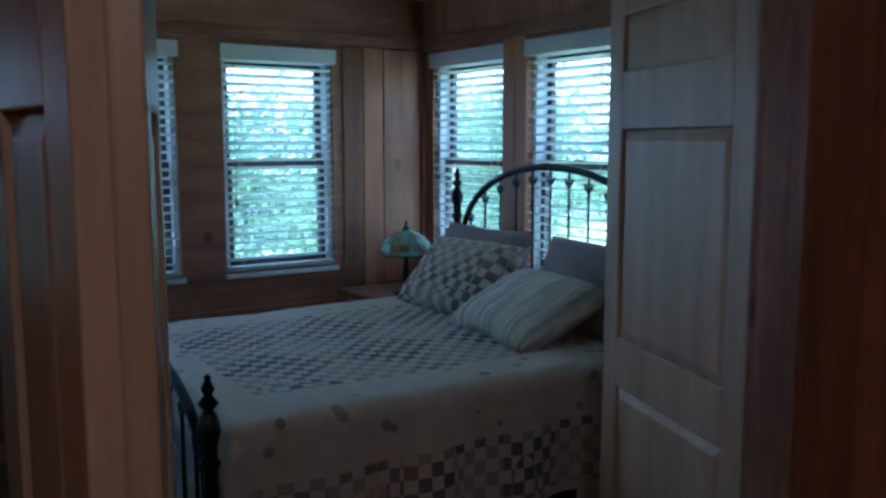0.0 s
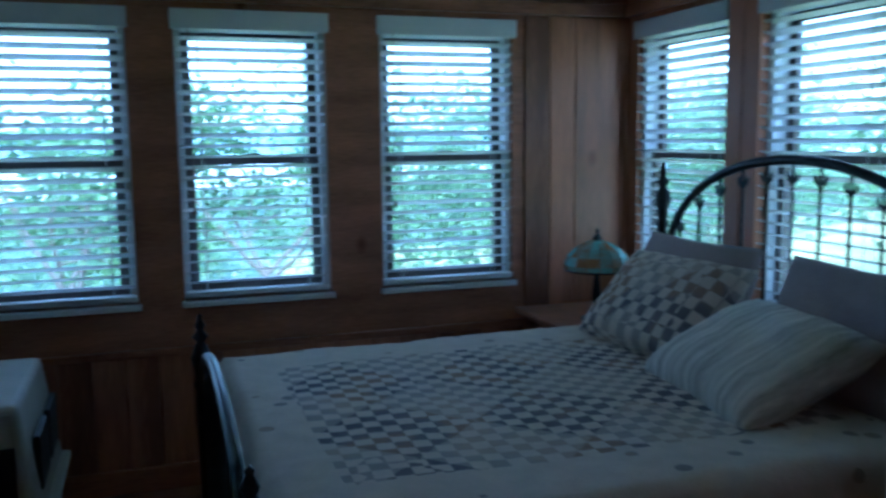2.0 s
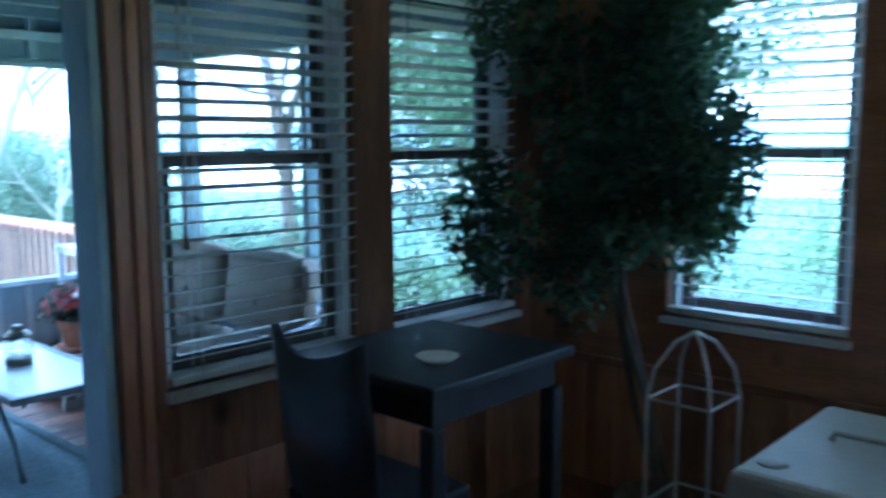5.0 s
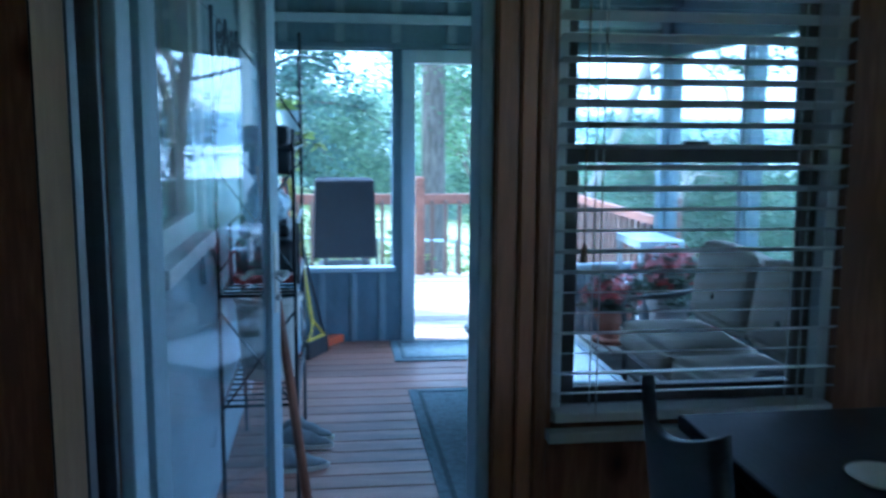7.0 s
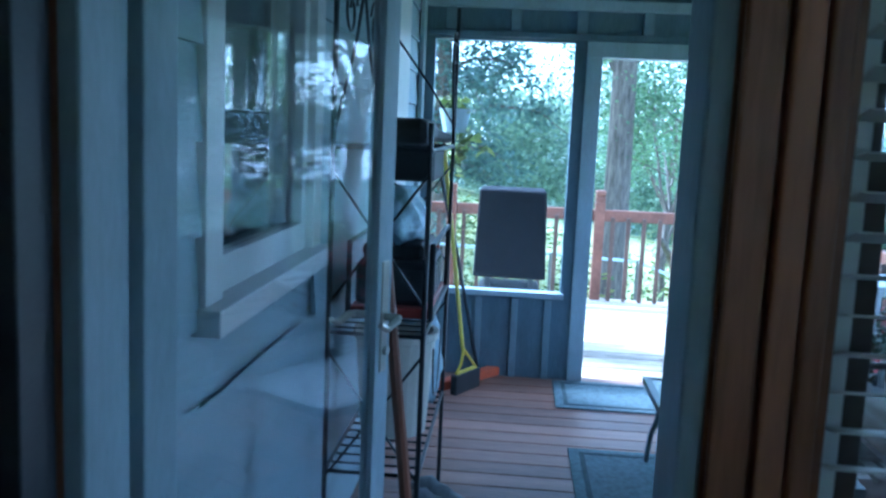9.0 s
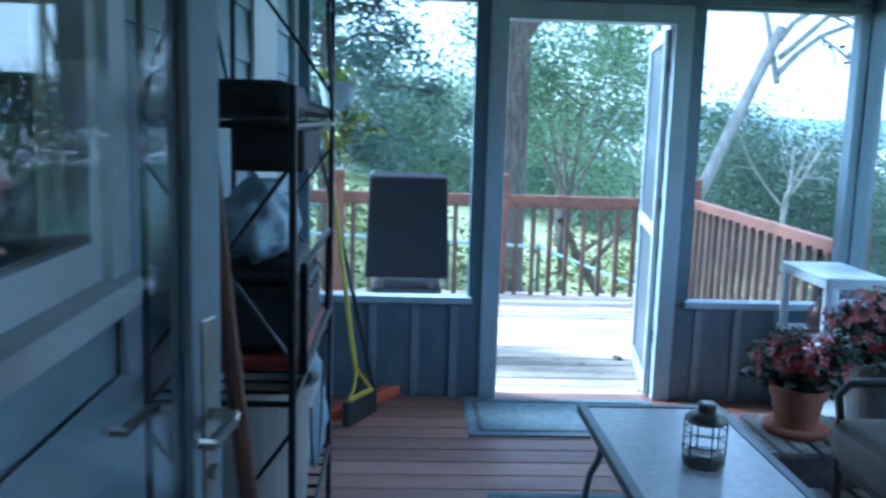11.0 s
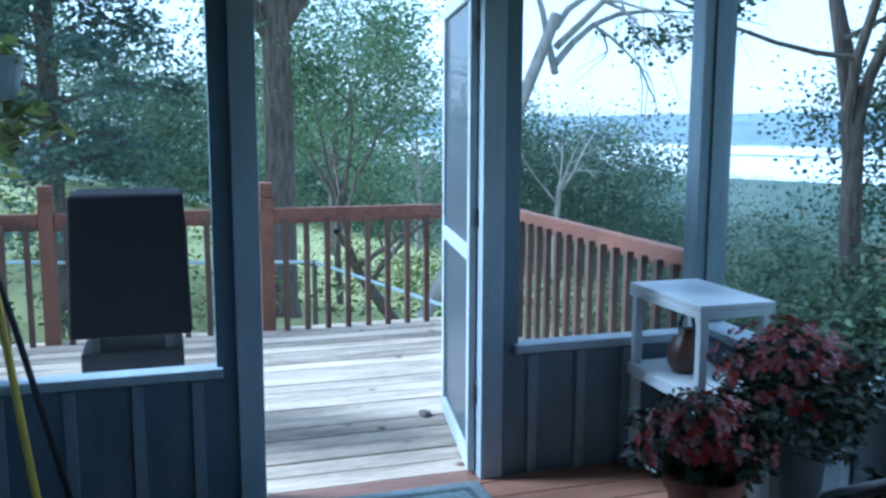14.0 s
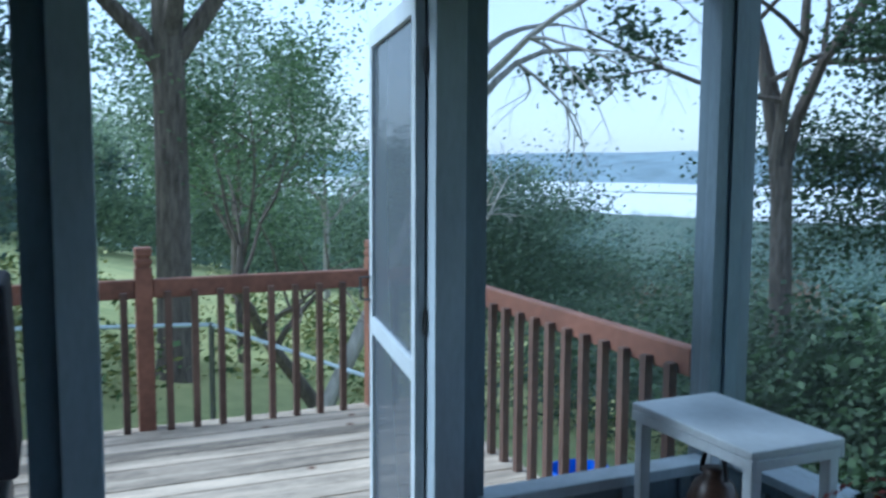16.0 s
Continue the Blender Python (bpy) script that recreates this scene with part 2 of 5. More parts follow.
wall_hall_west = wall("wall_hall_west", "y", 0.9, 0.1, -6.8, SY - 0.1, -0.1, CZ + 0.1, [], PINE)
wall_hall_south = wall("wall_hall_south", "x", -6.9, 0.1, -0.12, EX + 0.16, -0.1, CZ + 0.1, [], PINE)
ceiling = tagged(block("ceiling", (-0.12, EX, -6.8, 0.0, CZ, CZ + 0.09), PLASTER, bev=0), kind="structure")
floor = tagged(block("floor", (0.0, EX, -6.8, 0.0, -0.1, -0.012), FLOORB, bev=0), kind="structure")

# ---- porch shell ----
PX, PN, PS, PZC = -4.2, 0.12, -2.79, 2.42
KNEE = 0.51
SDY0, SDY1, SDZ = -1.71, -0.88, 1.94
SWIN = (-1.47, -0.68, 1.19, 2.02)
wall_porch_south = wall("wall_porch_south", "x", PS - 0.14, 0.13, -4.3, -0.12, -1.4, CZ + 0.1, [SWIN], SIDING)
ceiling_porch = tagged(block("ceiling_porch", (-4.5, -0.12, -2.79, 0.4, PZC, PZC + 0.08), GREYBLUE, bev=0), kind="structure")
roof_porch = tagged(block("roof_porch", (-4.6, 4.9, -7.0, 0.6, 2.55, 2.65), PLASTER, bev=0), kind="structure")
screen_wall_west = wall("screen_wall_west", "y", PX - 0.09, 0.09, PS, PN, 0.0, PZC, [(-2.69, -1.87, KNEE, 2.02), (-1.80, -0.79, 0.0, 2.02), (-0.72, 0.07, KNEE, 2.02)], GREYBLUE)
POSTX = [-3.0, -1.75, -0.5]
hx = [-4.19, *[p for q in POSTX for p in (q - 0.035, q + 0.035)], -0.2]
screen_wall_north = wall("screen_wall_north", "x", PN, 0.09, PX - 0.09, -0.12, 0.0, PZC, [(hx[i], hx[i + 1], KNEE, 2.02) for i in range(0, 8, 2)], GREYBLUE)
for a, b in ((-2.69, -1.87), (-0.72, 0.07)):
    tagged(block("screen_panel", (PX - 0.05, PX - 0.046, a, b, KNEE, 2.02), SCREEN, bev=0), "fine insect screen stretched in the porch opening", "screen", kind="structure").visible_shadow = False
for i in range(0, 8, 2):
    tagged(block("screen_panel", (hx[i], hx[i + 1], PN + 0.044, PN + 0.048, KNEE, 2.02), SCREEN, bev=0), "fine insect screen stretched in the porch opening", "screen", kind="structure").visible_shadow = False
floor_porch = tagged(block("floor_porch", (-4.29, -0.12, -2.79, 0.21, -0.12, -0.03), PORCHB, bev=0), kind="structure")
floor_deck = tagged(block("floor_deck", (-7.12, -4.29, -6.0, 0.3, -0.2, -0.05), DECKB, bev=0), kind="structure")

# ---- more materials ----
QUILT_PALE = (0.66, 0.59, 0.52)


def quilt_material(name, field, band):
    """Pieced cotton: small squares set on point in the field, a pale border sprigged with motifs, squares again on the drop."""
    m = mat(name, QUILT_PALE, 0.9, vary=0.06, scale=14, bump=0.5)
    n, l = m.node_tree.nodes, m.node_tree.links
    b = n["Principled BSDF"]
    base = b.inputs["Base Color"].links[0].from_socket
    co = n["Texture Coordinate"]
    sep = n.new("ShaderNodeSeparateXYZ")
    l.new(co.outputs["Object"], sep.inputs[0])

    def op(kind, a, c):
        q = n.new("ShaderNodeMath")
        q.operation = kind
        for i, v in ((0, a), (1, c)):
            if isinstance(v, (int, float)):
                q.inputs[i].default_value = v
            else:
                l.new(v, q.inputs[i])
        return q.outputs[0]

    def inside(v, lo, hi):
        return op("MULTIPLY", op("GREATER_THAN", v, lo), op("LESS_THAN", v, hi))
    ck = n.new("ShaderNodeTexChecker")
    ck.inputs["Scale"].default_value = 1 / 0.047
    rot = n.new("ShaderNodeMapping")
    rot.inputs["Rotation"].default_value = (0, 0, radians(3))
    rot.inputs["Location"].default_value = (0.011, 0.013, 0.017)
    l.new(co.outputs["Object"], rot.inputs[0])
    l.new(rot.outputs[0], ck.inputs["Vector"])
    wide = n.new("ShaderNodeTexNoise")
    wide.inputs["Scale"].default_value = 5.0
    l.new(co.outputs["Object"], wide.inputs["Vector"])
    tone = n.new("ShaderNodeValToRGB")
    e = tone.color_ramp.elements
    e[0].color, e[1].color = (0.06, 0.07, 0.12, 1), (0.26, 0.18, 0.13, 1)
    e[0].position, e[1].position = 0.38, 0.6
    e.new(0.5).color = (0.14, 0.14, 0.17, 1)
    l.new(wide.outputs["Fac"], tone.inputs[0])
    # diamonds of pieced squares alternate with quieter diamonds
    dm = n.new("ShaderNodeTexChecker")
    dm.inputs["Scale"].default_value = 1 / 0.33
    r2 = n.new("ShaderNodeMapping")
    r2.inputs["Rotation"].default_value = (0, 0, radians(45))
    r2.inputs["Location"].default_value = (0.05, 0.02, 0.11)
    l.new(co.outputs["Object"], r2.inputs[0])
    l.new(r2.outputs[0], dm.inputs["Vector"])
    strong = op("MULTIPLY_ADD", dm.outputs["Fac"], 0.4)
    n[strong.node.name].inputs[2].default_value = 0.48
    fx0, fx1, fy0, fy1 = field
    mask = op("MULTIPLY", inside(sep.outputs[0], fx0, fx1), inside(sep.outputs[1], fy0, fy1))
    mask = op("MULTIPLY", mask, op("GREATER_THAN", sep.outputs[2], band[2]))
    side = op("MULTIPLY", inside(sep.outputs[2], band[0], band[1]), op("LESS_THAN", sep.outputs[1], band[3]))
    squares = op("MULTIPLY", ck.outputs["Fac"], op("MAXIMUM", mask, side))
    vor = n.new("ShaderNodeTexVoronoi")
    vor.inputs["Scale"].default_value = 8.0
    l.new(co.outputs["Object"], vor.inputs["Vector"])
    sprig = op("MULTIPLY", op("LESS_THAN", vor.outputs["Distance"], 0.17), op("SUBTRACT", 1.0, op("MAXIMUM", mask, side)))
    fac = op("MAXIMUM", op("MULTIPLY", squares, strong), op("MULTIPLY", sprig, 0.6))
    mx = n.new("ShaderNodeMixRGB")
    l.new(fac, mx.inputs[0])
    l.new(base, mx.inputs[1])
    l.new(tone.outputs[0], mx.inputs[2])
    l.new(mx.outputs[0], b.inputs["Base Color"])
    return m


STRIPE = mat("striped_ticking", (0.72, 0.69, 0.63), 0.9, vary=0.3, scale=3, stretch=(1, 14, 1), bump=0.3)
GREYCLOTH = mat("mauve_grey_cotton", (0.36, 0.31, 0.32), 0.9, vary=0.08, scale=8, bump=0.3)
MATTRESS = mat("mattress_ticking", (0.6, 0.58, 0.55), 0.9, vary=0.08, scale=8, bump=0.2)
CRATE = mat("beige_plastic", (0.42, 0.39, 0.32), 0.5, vary=0.08, scale=5, bump=0.12)
CRATE2 = mat("tan_plastic", (0.4, 0.35, 0.29), 0.5, vary=0.08, scale=5, bump=0.12)
DARKMESH = mat("dark_vent_wire", (0.03, 0.035, 0.04), 0.5, metal=0.4, vary=0.2, scale=10, bump=0.1)
DARKWOOD = mat("near_black_stained_wood", (0.022, 0.022, 0.026), 0.5, vary=0.25, scale=3, stretch=(1, 6, 6), bump=0.1)
LEAF = tree_mat("ficus_leaf", (0.1, 0.15, 0.08), (0.05, 0.085, 0.045))
BARK = mat("grey_bark", (0.15, 0.125, 0.105), 0.9, vary=0.35, scale=6, stretch=(3, 3, 0.6), bump=0.8)
WICKER = mat("brown_wicker", (0.2, 0.12, 0.06), 0.7, vary=0.35, scale=40, bump=0.6)
WIREWHITE = mat("white_wire", (0.62, 0.6, 0.57), 0.5, vary=0.1, scale=20, bump=0.1)
CERAMIC = mat("cream_ceramic", (0.7, 0.66, 0.56), 0.25, vary=0.05, scale=8, bump=0.02)
SHADEGLASS = mat("stained_glass_shade", (0.22, 0.4, 0.38), 0.25, vary=0.5, scale=16, second=(0.35, 0.2, 0.09), bump=0.2, island=0.5)
BRASS = mat("worn_brass", (0.62, 0.5, 0.28), 0.28, metal=0.9, vary=0.2, scale=25, bump=0.08)


# ---- windows and blinds ----
def window_unit(name, m, w, deep, label):
    """Double-hung unit in local axes: x along the wall, y outward, z up from the sill line."""
    h = HEAD - SILL
    top = thing(name, m.translation, label, "window", kind="structure")
    def bl(nm, b, mt, parent=top, bev=0.003):
        return block(nm, b, mt, parent, bev, m=m)
    bm = bmesh.new()
    for b in ((0.0, 0.03, 0.03, deep, 0, h), (w - 0.03, w, 0.03, deep, 0, h), (0.03, w - 0.03, 0.03, deep, h - 0.03, h), (0.03, w - 0.03, 0.03, deep, 0, 0.03)):
        box(bm, *b, bev=0.002)
    bmesh.ops.transform(bm, matrix=m, verts=bm.verts)
    part("window_frame", bm, WHITE, top)
    for nm, z0, z1, y in (("upper_sash", h * 0.5 - 0.01, h - 0.032, 0.1), ("lower_sash", 0.032, h * 0.5 + 0.025, 0.066)):
        bm = bmesh.new()
        for b in ((0.032, 0.07, y, y + 0.03, z0, z1), (w - 0.07, w - 0.032, y, y + 0.03, z0, z1), (0.07, w - 0.07, y, y + 0.03, z0, z0 + 0.04), (0.07, w - 0.07, y, y + 0.03, z1 - 0.035, z1)):
            box(bm, *b, bev=0.002)
        bmesh.ops.transform(bm, matrix=m, verts=bm.verts)
        sash = part(nm, bm, SASH, top)
        pane = block("pane", (0.07, w - 0.07, y + 0.013, y + 0.016, z0 + 0.04, z1 - 0.035), GLASS, sash, 0, m=m)
        pane.visible_shadow = False
    bl("sash_lock", (w / 2 - 0.03, w / 2 + 0.03, 0.05, 0.066, h * 0.5 + 0.02, h * 0.5 + 0.04), SASH)
    bl("window_sill", (-0.012, w + 0.012, -0.035, 0.03, -0.028, -0.002), WHITE)
    return top


def blind(m, w, label, tilt=12, drop=0.0):
    h = HEAD - SILL
    top = thing("window_blind", m.translation, label, "window blind", "slatted window blinds")
    block("valance", (-0.012, w + 0.012, -0.04, 0.03, h - 0.03, h + 0.055), BLIND, top, 0.005, m=m)
    me = shape("slat", BLIND, (0.008, w - 0.008, -0.0235, 0.0235, -0.0013, 0.0013), bev=0)
    z = 0.075
    i = 0
    while z < h - 0.04:
        piece("slat", me, top, m @ pose(0, -0.002, z, tilt + 4 * math.sin(i * 1.7 + w * 9)))
        z += 0.0465
        i += 1
    block("bottom_rail", (0.006, w - 0.006, -0.026, 0.024, 0.012, 0.036), BLIND, top, 0.004, m=m)
    for x in (0.1, w - 0.1):
        bm = bmesh.new()
        for y in (-0.027, 0.025):
            tube(bm, [(x, y, 0.03), (x, y, h - 0.03)], 0.0018, 5)
        bmesh.ops.transform(bm, matrix=m, verts=bm.verts)
        part("ladder_cord", bm, WIREWHITE, top)
    bm = bmesh.new()
    tube(bm, [(0.06, -0.034, h - 0.03), (0.06, -0.034, 0.42)], 0.002, 5)
    lathe(bm, [(0.002, 0.045), (0.007, 0.03), (0.009, 0.0)], (0.06, -0.034, 0.38), 8)
    bmesh.ops.transform(bm, matrix=m, verts=bm.verts)
    part("pull_cord", bm, WICKER, top)
    return top


for i, (a, b) in enumerate(NWIN):
    m = pose(a, 0, SILL)
    window_unit("window_%d" % (i + 1), m, b - a, 0.15, "white vinyl double-hung window in the pine wall")
    blind(m @ pose(0, 0.012, 0), b - a, "open white slatted blind in a north window", (-10, -24, -16, -22)[i])
for i, (a, b) in enumerate(EWIN):
    m = pose(EX, b, SILL, 0, 0, -90)
    window_unit("window_%d" % (i + 5), m, b - a, 0.15, "white vinyl double-hung window behind the headboard")
    blind(m @ pose(0, 0.012, 0), b - a, "open white slatted blind behind the iron headboard", -20)
for i, (a, b) in enumerate(WWIN):
    m = pose(0, a, SILL, 0, 0, 90)
    window_unit("window_%d" % (i + 8), m, b - a, 0.115, "white vinyl double-hung window that looks onto the porch")
    blind(m @ pose(0, 0.012, 0), b - a, "open slatted blind in a window onto the porch", -15)

# ---- pine trim ----
def trim(name, b, material=None):
    return tagged(block(name, b, material or PINE_H, bev=0.005), kind="structure")


trim("trim_head_north", (0, EX, -0.03, 0, 2.135, 2.20))
trim("trim_rail_north", (0, EX, -0.022, 0, 0.60, 0.635))
trim("baseboard_north", (0, EX, -0.018, 0, -0.012, 0.1))
trim("trim_head_east", (EX - 0.03, EX, -3.7, -0.03, 2.135, 2.20))
trim("trim_rail_east", (EX - 0.022, EX, -3.7, -0.022, 0.60, 0.635))
trim("trim_corner", (EX - 0.03, EX, -0.03, 0, 0.64, 2.13), PINE)
for y0, y1 in ((-0.95, -0.845), (-1.05, -0.955)):
    trim("trim_mullion_east", (EX - 0.02, EX, y0, y1, 0.64, 2.13), PINE)
for y0, y1, d in ((0.004, 0.05, 0.018), (0.056, 0.09, 0.024), (0.096, 0.125, 0.018)):
    trim("casing_door_north", (0, d, DY1 + y0, DY1 + y1, 0, 2.13), PINE)
trim("casing_door_head", (0, 0.02, DY0 - 0.1, DY1 + 0.1, DZ + 0.006, DZ + 0.1), PINE_H)
for y0, y1 in ((DY0, DY0 + 0.03), (DY1 - 0.03, DY1)):
    trim("door_jamb", (-0.135, 0.0, y0, y1, 0, DZ), GREYPOST)
trim("door_jamb_head", (-0.135, 0.0, DY0 + 0.03, DY1 - 0.03, DZ - 0.03, DZ), GREYPOST)
trim("door_threshold", (-0.14, 0.02, DY0 + 0.03, DY1 - 0.03, -0.02, 0.012), GREYPOST)
for x0, x1 in ((1.43, 1.55), (3.0, 3.22)):
    trim("casing_hall", (x0, x1, SY, SY + 0.02, 0, 2.14), PINE)
trim("casing_hall_head", (1.43, 3.22, SY, SY + 0.02, 2.065, 2.15), PINE_H)

# ---- bifold doors at the hall opening ----
def bifold_leaf(parent, p, q, name="leaf"):
    """One three-panel leaf between two plan points."""
    p, q = Vector((*p, 0)), Vector((*q, 0))
    w = (q - p).length
    m = Matrix.Translation(p) @ Matrix.Rotation(math.atan2(q.y - p.y, q.x - p.x), 4, "Z")
    bm = bmesh.new()
    t = 0.017
    rails = ((0.012, 0.2), (0.88, 1.02), (1.61, 1.77), (1.92, 2.02))
    for b in ((0, 0.085, -t, t, 0.012, 2.02), (w - 0.085, w, -t, t, 0.012, 2.02), *[(0.085, w - 0.085, -t, t, z0, z1) for z0, z1 in rails]):
        box(bm, *b, bev=0.004)
    bmesh.ops.transform(bm, matrix=m, verts=bm.verts)
    leaf = part(name, bm, DOOR_PINE, parent)
    for z0, z1 in ((0.2, 0.88), (1.02, 1.61), (1.77, 1.92)):
        bm = bmesh.new()
        for y in (-1, 1):
            a = [bm.verts.new(v) for v in ((0.087, y * 0.005, z0), (w - 0.087, y * 0.005, z0), (w - 0.087, y * 0.005, z1), (0.087, y * 0.005, z1))]
            c = [bm.verts.new(v) for v in ((0.115, y * 0.013, z0 + 0.03), (w - 0.115, y * 0.013, z0 + 0.03), (w - 0.115, y * 0.013, z1 - 0.03), (0.115, y * 0.013, z1 - 0.03))]
            for i in range(4):
                bm.faces.new((a[i], a[(i + 1) % 4], c[(i + 1) % 4], c[i]))
            bm.faces.new(c)
        bmesh.ops.transform(bm, matrix=m, verts=bm.verts)
        part("raised_panel", bm, DOOR_PINE, leaf)
    bm = bmesh.new()
    for z in (0.3, 1.1, 1.8):
        tube(bm, [(w + 0.002, -0.012, z - 0.04), (w + 0.002, -0.012, z + 0.04)], 0.005, 8)
    bmesh.ops.transform(bm, matrix=m, verts=bm.verts)
    part("hinge", bm, BRASS, leaf)


door_left = thing("door_1", (1.6, SY, 0), "clear pine bifold door folded open beside the hall opening", "door", kind="structure")
bifold_leaf(door_left, (1.62, SY + 0.0), (1.645, SY - 0.36))
bifold_leaf(door_left, (1.675, SY - 0.35), (1.78, SY - 0.01))
door_right = thing("door_2", (3.06, SY, 0), "clear pine three-panel door swung open into the bedroom", "door", kind="structure")
bifold_leaf(door_right, (3.29, SY + 0.72), (3.06, SY + 0.045))


# ---- hall ceiling fixture ----
hl = thing("ceiling_light", (1.35, -5.4, 2.44), "small white ceiling fixture lit in the hall", "ceiling light")
bm = bmesh.new()
lathe(bm, [(0.11, 0.0), (0.115, -0.02), (0.09, -0.03)], (1.35, -5.4, 2.44), 24)
part("canopy", bm, WHITE, hl)
bm = bmesh.new()
tube(bm, [(1.35, -5.4, 2.42), (1.35, -5.4, 2.37)], 0.02, 10)
part("socket", bm, WHITE, hl)


# ---- bed ----
def turned_post(bm, x, y, z):
    prof = [(0.021, 0), (0.021, z - 0.28), (0.03, z - 0.26), (0.021, z - 0.24), (0.024, z - 0.2), (0.036, z - 0.16), (0.024, z - 0.12), (0.014, z - 0.105), (0.03, z - 0.085), (0.012, z - 0.062), (0.02, z - 0.045), (0.008, z - 0.02), (0.011, z - 0.012), (0.0, z)]
    lathe(bm, prof, (x, y, 0), 14)


bed = thing("iron_bed", (3.2, -1.6, 0), "black wrought iron bed with arched head and foot rails", "bed")
HX, FX, YA, YB = 4.12, 2.235, -0.835, -2.37
for x, z in ((HX, 1.44), (FX, 0.94)):
    for y in (YA, YB):
        bm = bmesh.new()
        turned_post(bm, x, y, z)
        part("post", bm, IRON, bed, smooth=True)


def end_rail(x, z_side, z_mid, n, low):
    bm = bmesh.new()
    arc = []
    for k in range(25):
        a = math.pi * k / 24
        arc.append((x, (YA + YB) / 2 + 0.735 * math.cos(a) * (1 if abs(math.cos(a)) < 0.97 else 1), z_side + (z_mid - z_side) * math.sin(a) ** 0.75))
    tube(bm, arc, 0.0175, 10)
    part("arched_rail", bm, IRON, bed, smooth=True)
    for z in (low,):
        bm = bmesh.new()
        tube(bm, [(x, YA, z), (x, YB, z)], 0.011, 8)
        part("cross_rail", bm, IRON, bed)
    for k in range(1, n):
        y = YA + (YB - YA) * k / n
        c = max(-1, min(1, (y - (YA + YB) / 2) / 0.735))
        zt = z_side + (z_mid - z_side) * math.sin(math.acos(c)) ** 0.75
        bm = bmesh.new()
        tube(bm, [(x, y, low), (x, y, zt)], 0.0065, 6)
        part("spindle", bm, IRON, bed)
        bm = bmesh.new()
        for s in (-1, 1):
            tube(bm, [(x, y, zt - 0.075), (x, y + s * 0.016, zt - 0.068), (x, y + s * 0.025, zt - 0.05), (x, y + s * 0.018, zt - 0.04)], [0.004, 0.007, 0.006, 0.003], 6)
        lathe(bm, [(0.004, -0.015), (0.011, 0), (0.004, 0.015)], (x, y, zt - 0.075), 8)
        part("leaf_casting", bm, IRON, bed, smooth=True)


end_rail(HX, 0.92, 1.46, 12, 0.5)
end_rail(FX, 0.55, 0.91, 12, 0.24)
for y in (YA + 0.02, YB - 0.02):
    block("side_rail", (FX, HX, y - 0.012, y + 0.012, 0.26, 0.31), IRON, bed, 0.002)
block("box_spring", (2.29, 4.08, -2.33, -0.87, 0.3, 0.52), MATTRESS, bed, 0.03)
block("mattress", (2.29, 4.08, -2.33, -0.87, 0.525, 0.755), MATTRESS, bed, 0.06)

# quilt: one cloth laid over the mattress and hanging down at the sides
def quilt():
    bm = bmesh.new()
    nu, nv = 60, 84
    cx, cy, hw, hl = 3.185, -1.6, 0.91, 0.745
    grid = []
    for j in range(nv + 1):
        row = []
        v = -1.36 + 2.72 * j / nv
        for i in range(nu + 1):
            u = -1.0 + 1.9 * i / nu
            x = cx + u
            z = 0.775
            y = cy + v
            over = max(0, abs(v) - hl)
            if over:
                s = 1 if v > 0 else -1
                d = min(over, 0.09)
                y = cy + s * (hl + 0.05 * math.sin(d / 0.09 * math.pi / 2) + 0.022 * math.sin(u * 17 + s) * min(1, over * 2.4) + 0.03 * over)
                z = 0.775 - max(0, over - 0.025) * 0.93
            if x < 2.3:
                z -= (2.3 - x) * 1.2
                x = 2.3 - (2.3 - x) * 0.35
            z += 0.012 * noise.noise((x * 3.1, y * 3.1, z * 2)) + 0.004 * noise.noise((x * 14, y * 14, z * 9))
            z = max(z, 0.1)
            row.append(bm.verts.new((x - cx, y - cy, z)))
        grid.append(row)
    for j in range(nv):
        for i in range(nu):
            bm.faces.new((grid[j][i], grid[j][i + 1], grid[j + 1][i + 1], grid[j + 1][i]))
    return bm


QUILT = quilt_material("pieced_quilt", (-0.72, 0.66, -0.56, 0.54), (0.34, 0.58, 0.66, -0.7))
q = part("quilt", quilt(), QUILT, smooth=True)
q.location = (3.185, -1.6, 0)
q.modifiers.new("cloth", "SOLIDIFY").thickness = 0.012
tagged(q, "faded patchwork quilt of small squares spread over the bed", "quilt")


def pillow(name, m, w, h, t, material, label):
    bm = bmesh.new()
    n = 18
    for s in (1, -1):
        g = []
        for j in range(n + 1):
            row = []
            for i in range(n + 1):
                a, b = -1 + 2 * i / n, -1 + 2 * j / n
                e = max(0, (1 - a ** 4) * (1 - b ** 4)) ** 0.55
                pin = 1 - 0.06 * (1 - abs(a)) * abs(b) ** 3 - 0.06 * (1 - abs(b)) * abs(a) ** 3
                z = s * t / 2 * e + 0.01 * noise.noise((a * 3, b * 3, s + w * 7)) * e
                row.append(bm.verts.new((a * w / 2 * pin, b * h / 2 * pin, z)))
            g.append(row)
        for j in range(n):
            for i in range(n):
                f = (g[j][i], g[j][i + 1], g[j + 1][i + 1], g[j + 1][i])
                bm.faces.new(f if s > 0 else f[::-1])
    bmesh.ops.remove_doubles(bm, verts=bm.verts, dist=0.0008)
    ob = part(name, bm, material, smooth=True)
    ob.matrix_basis = m
    return tagged(ob, label, "pillow", "pillows on the bed")


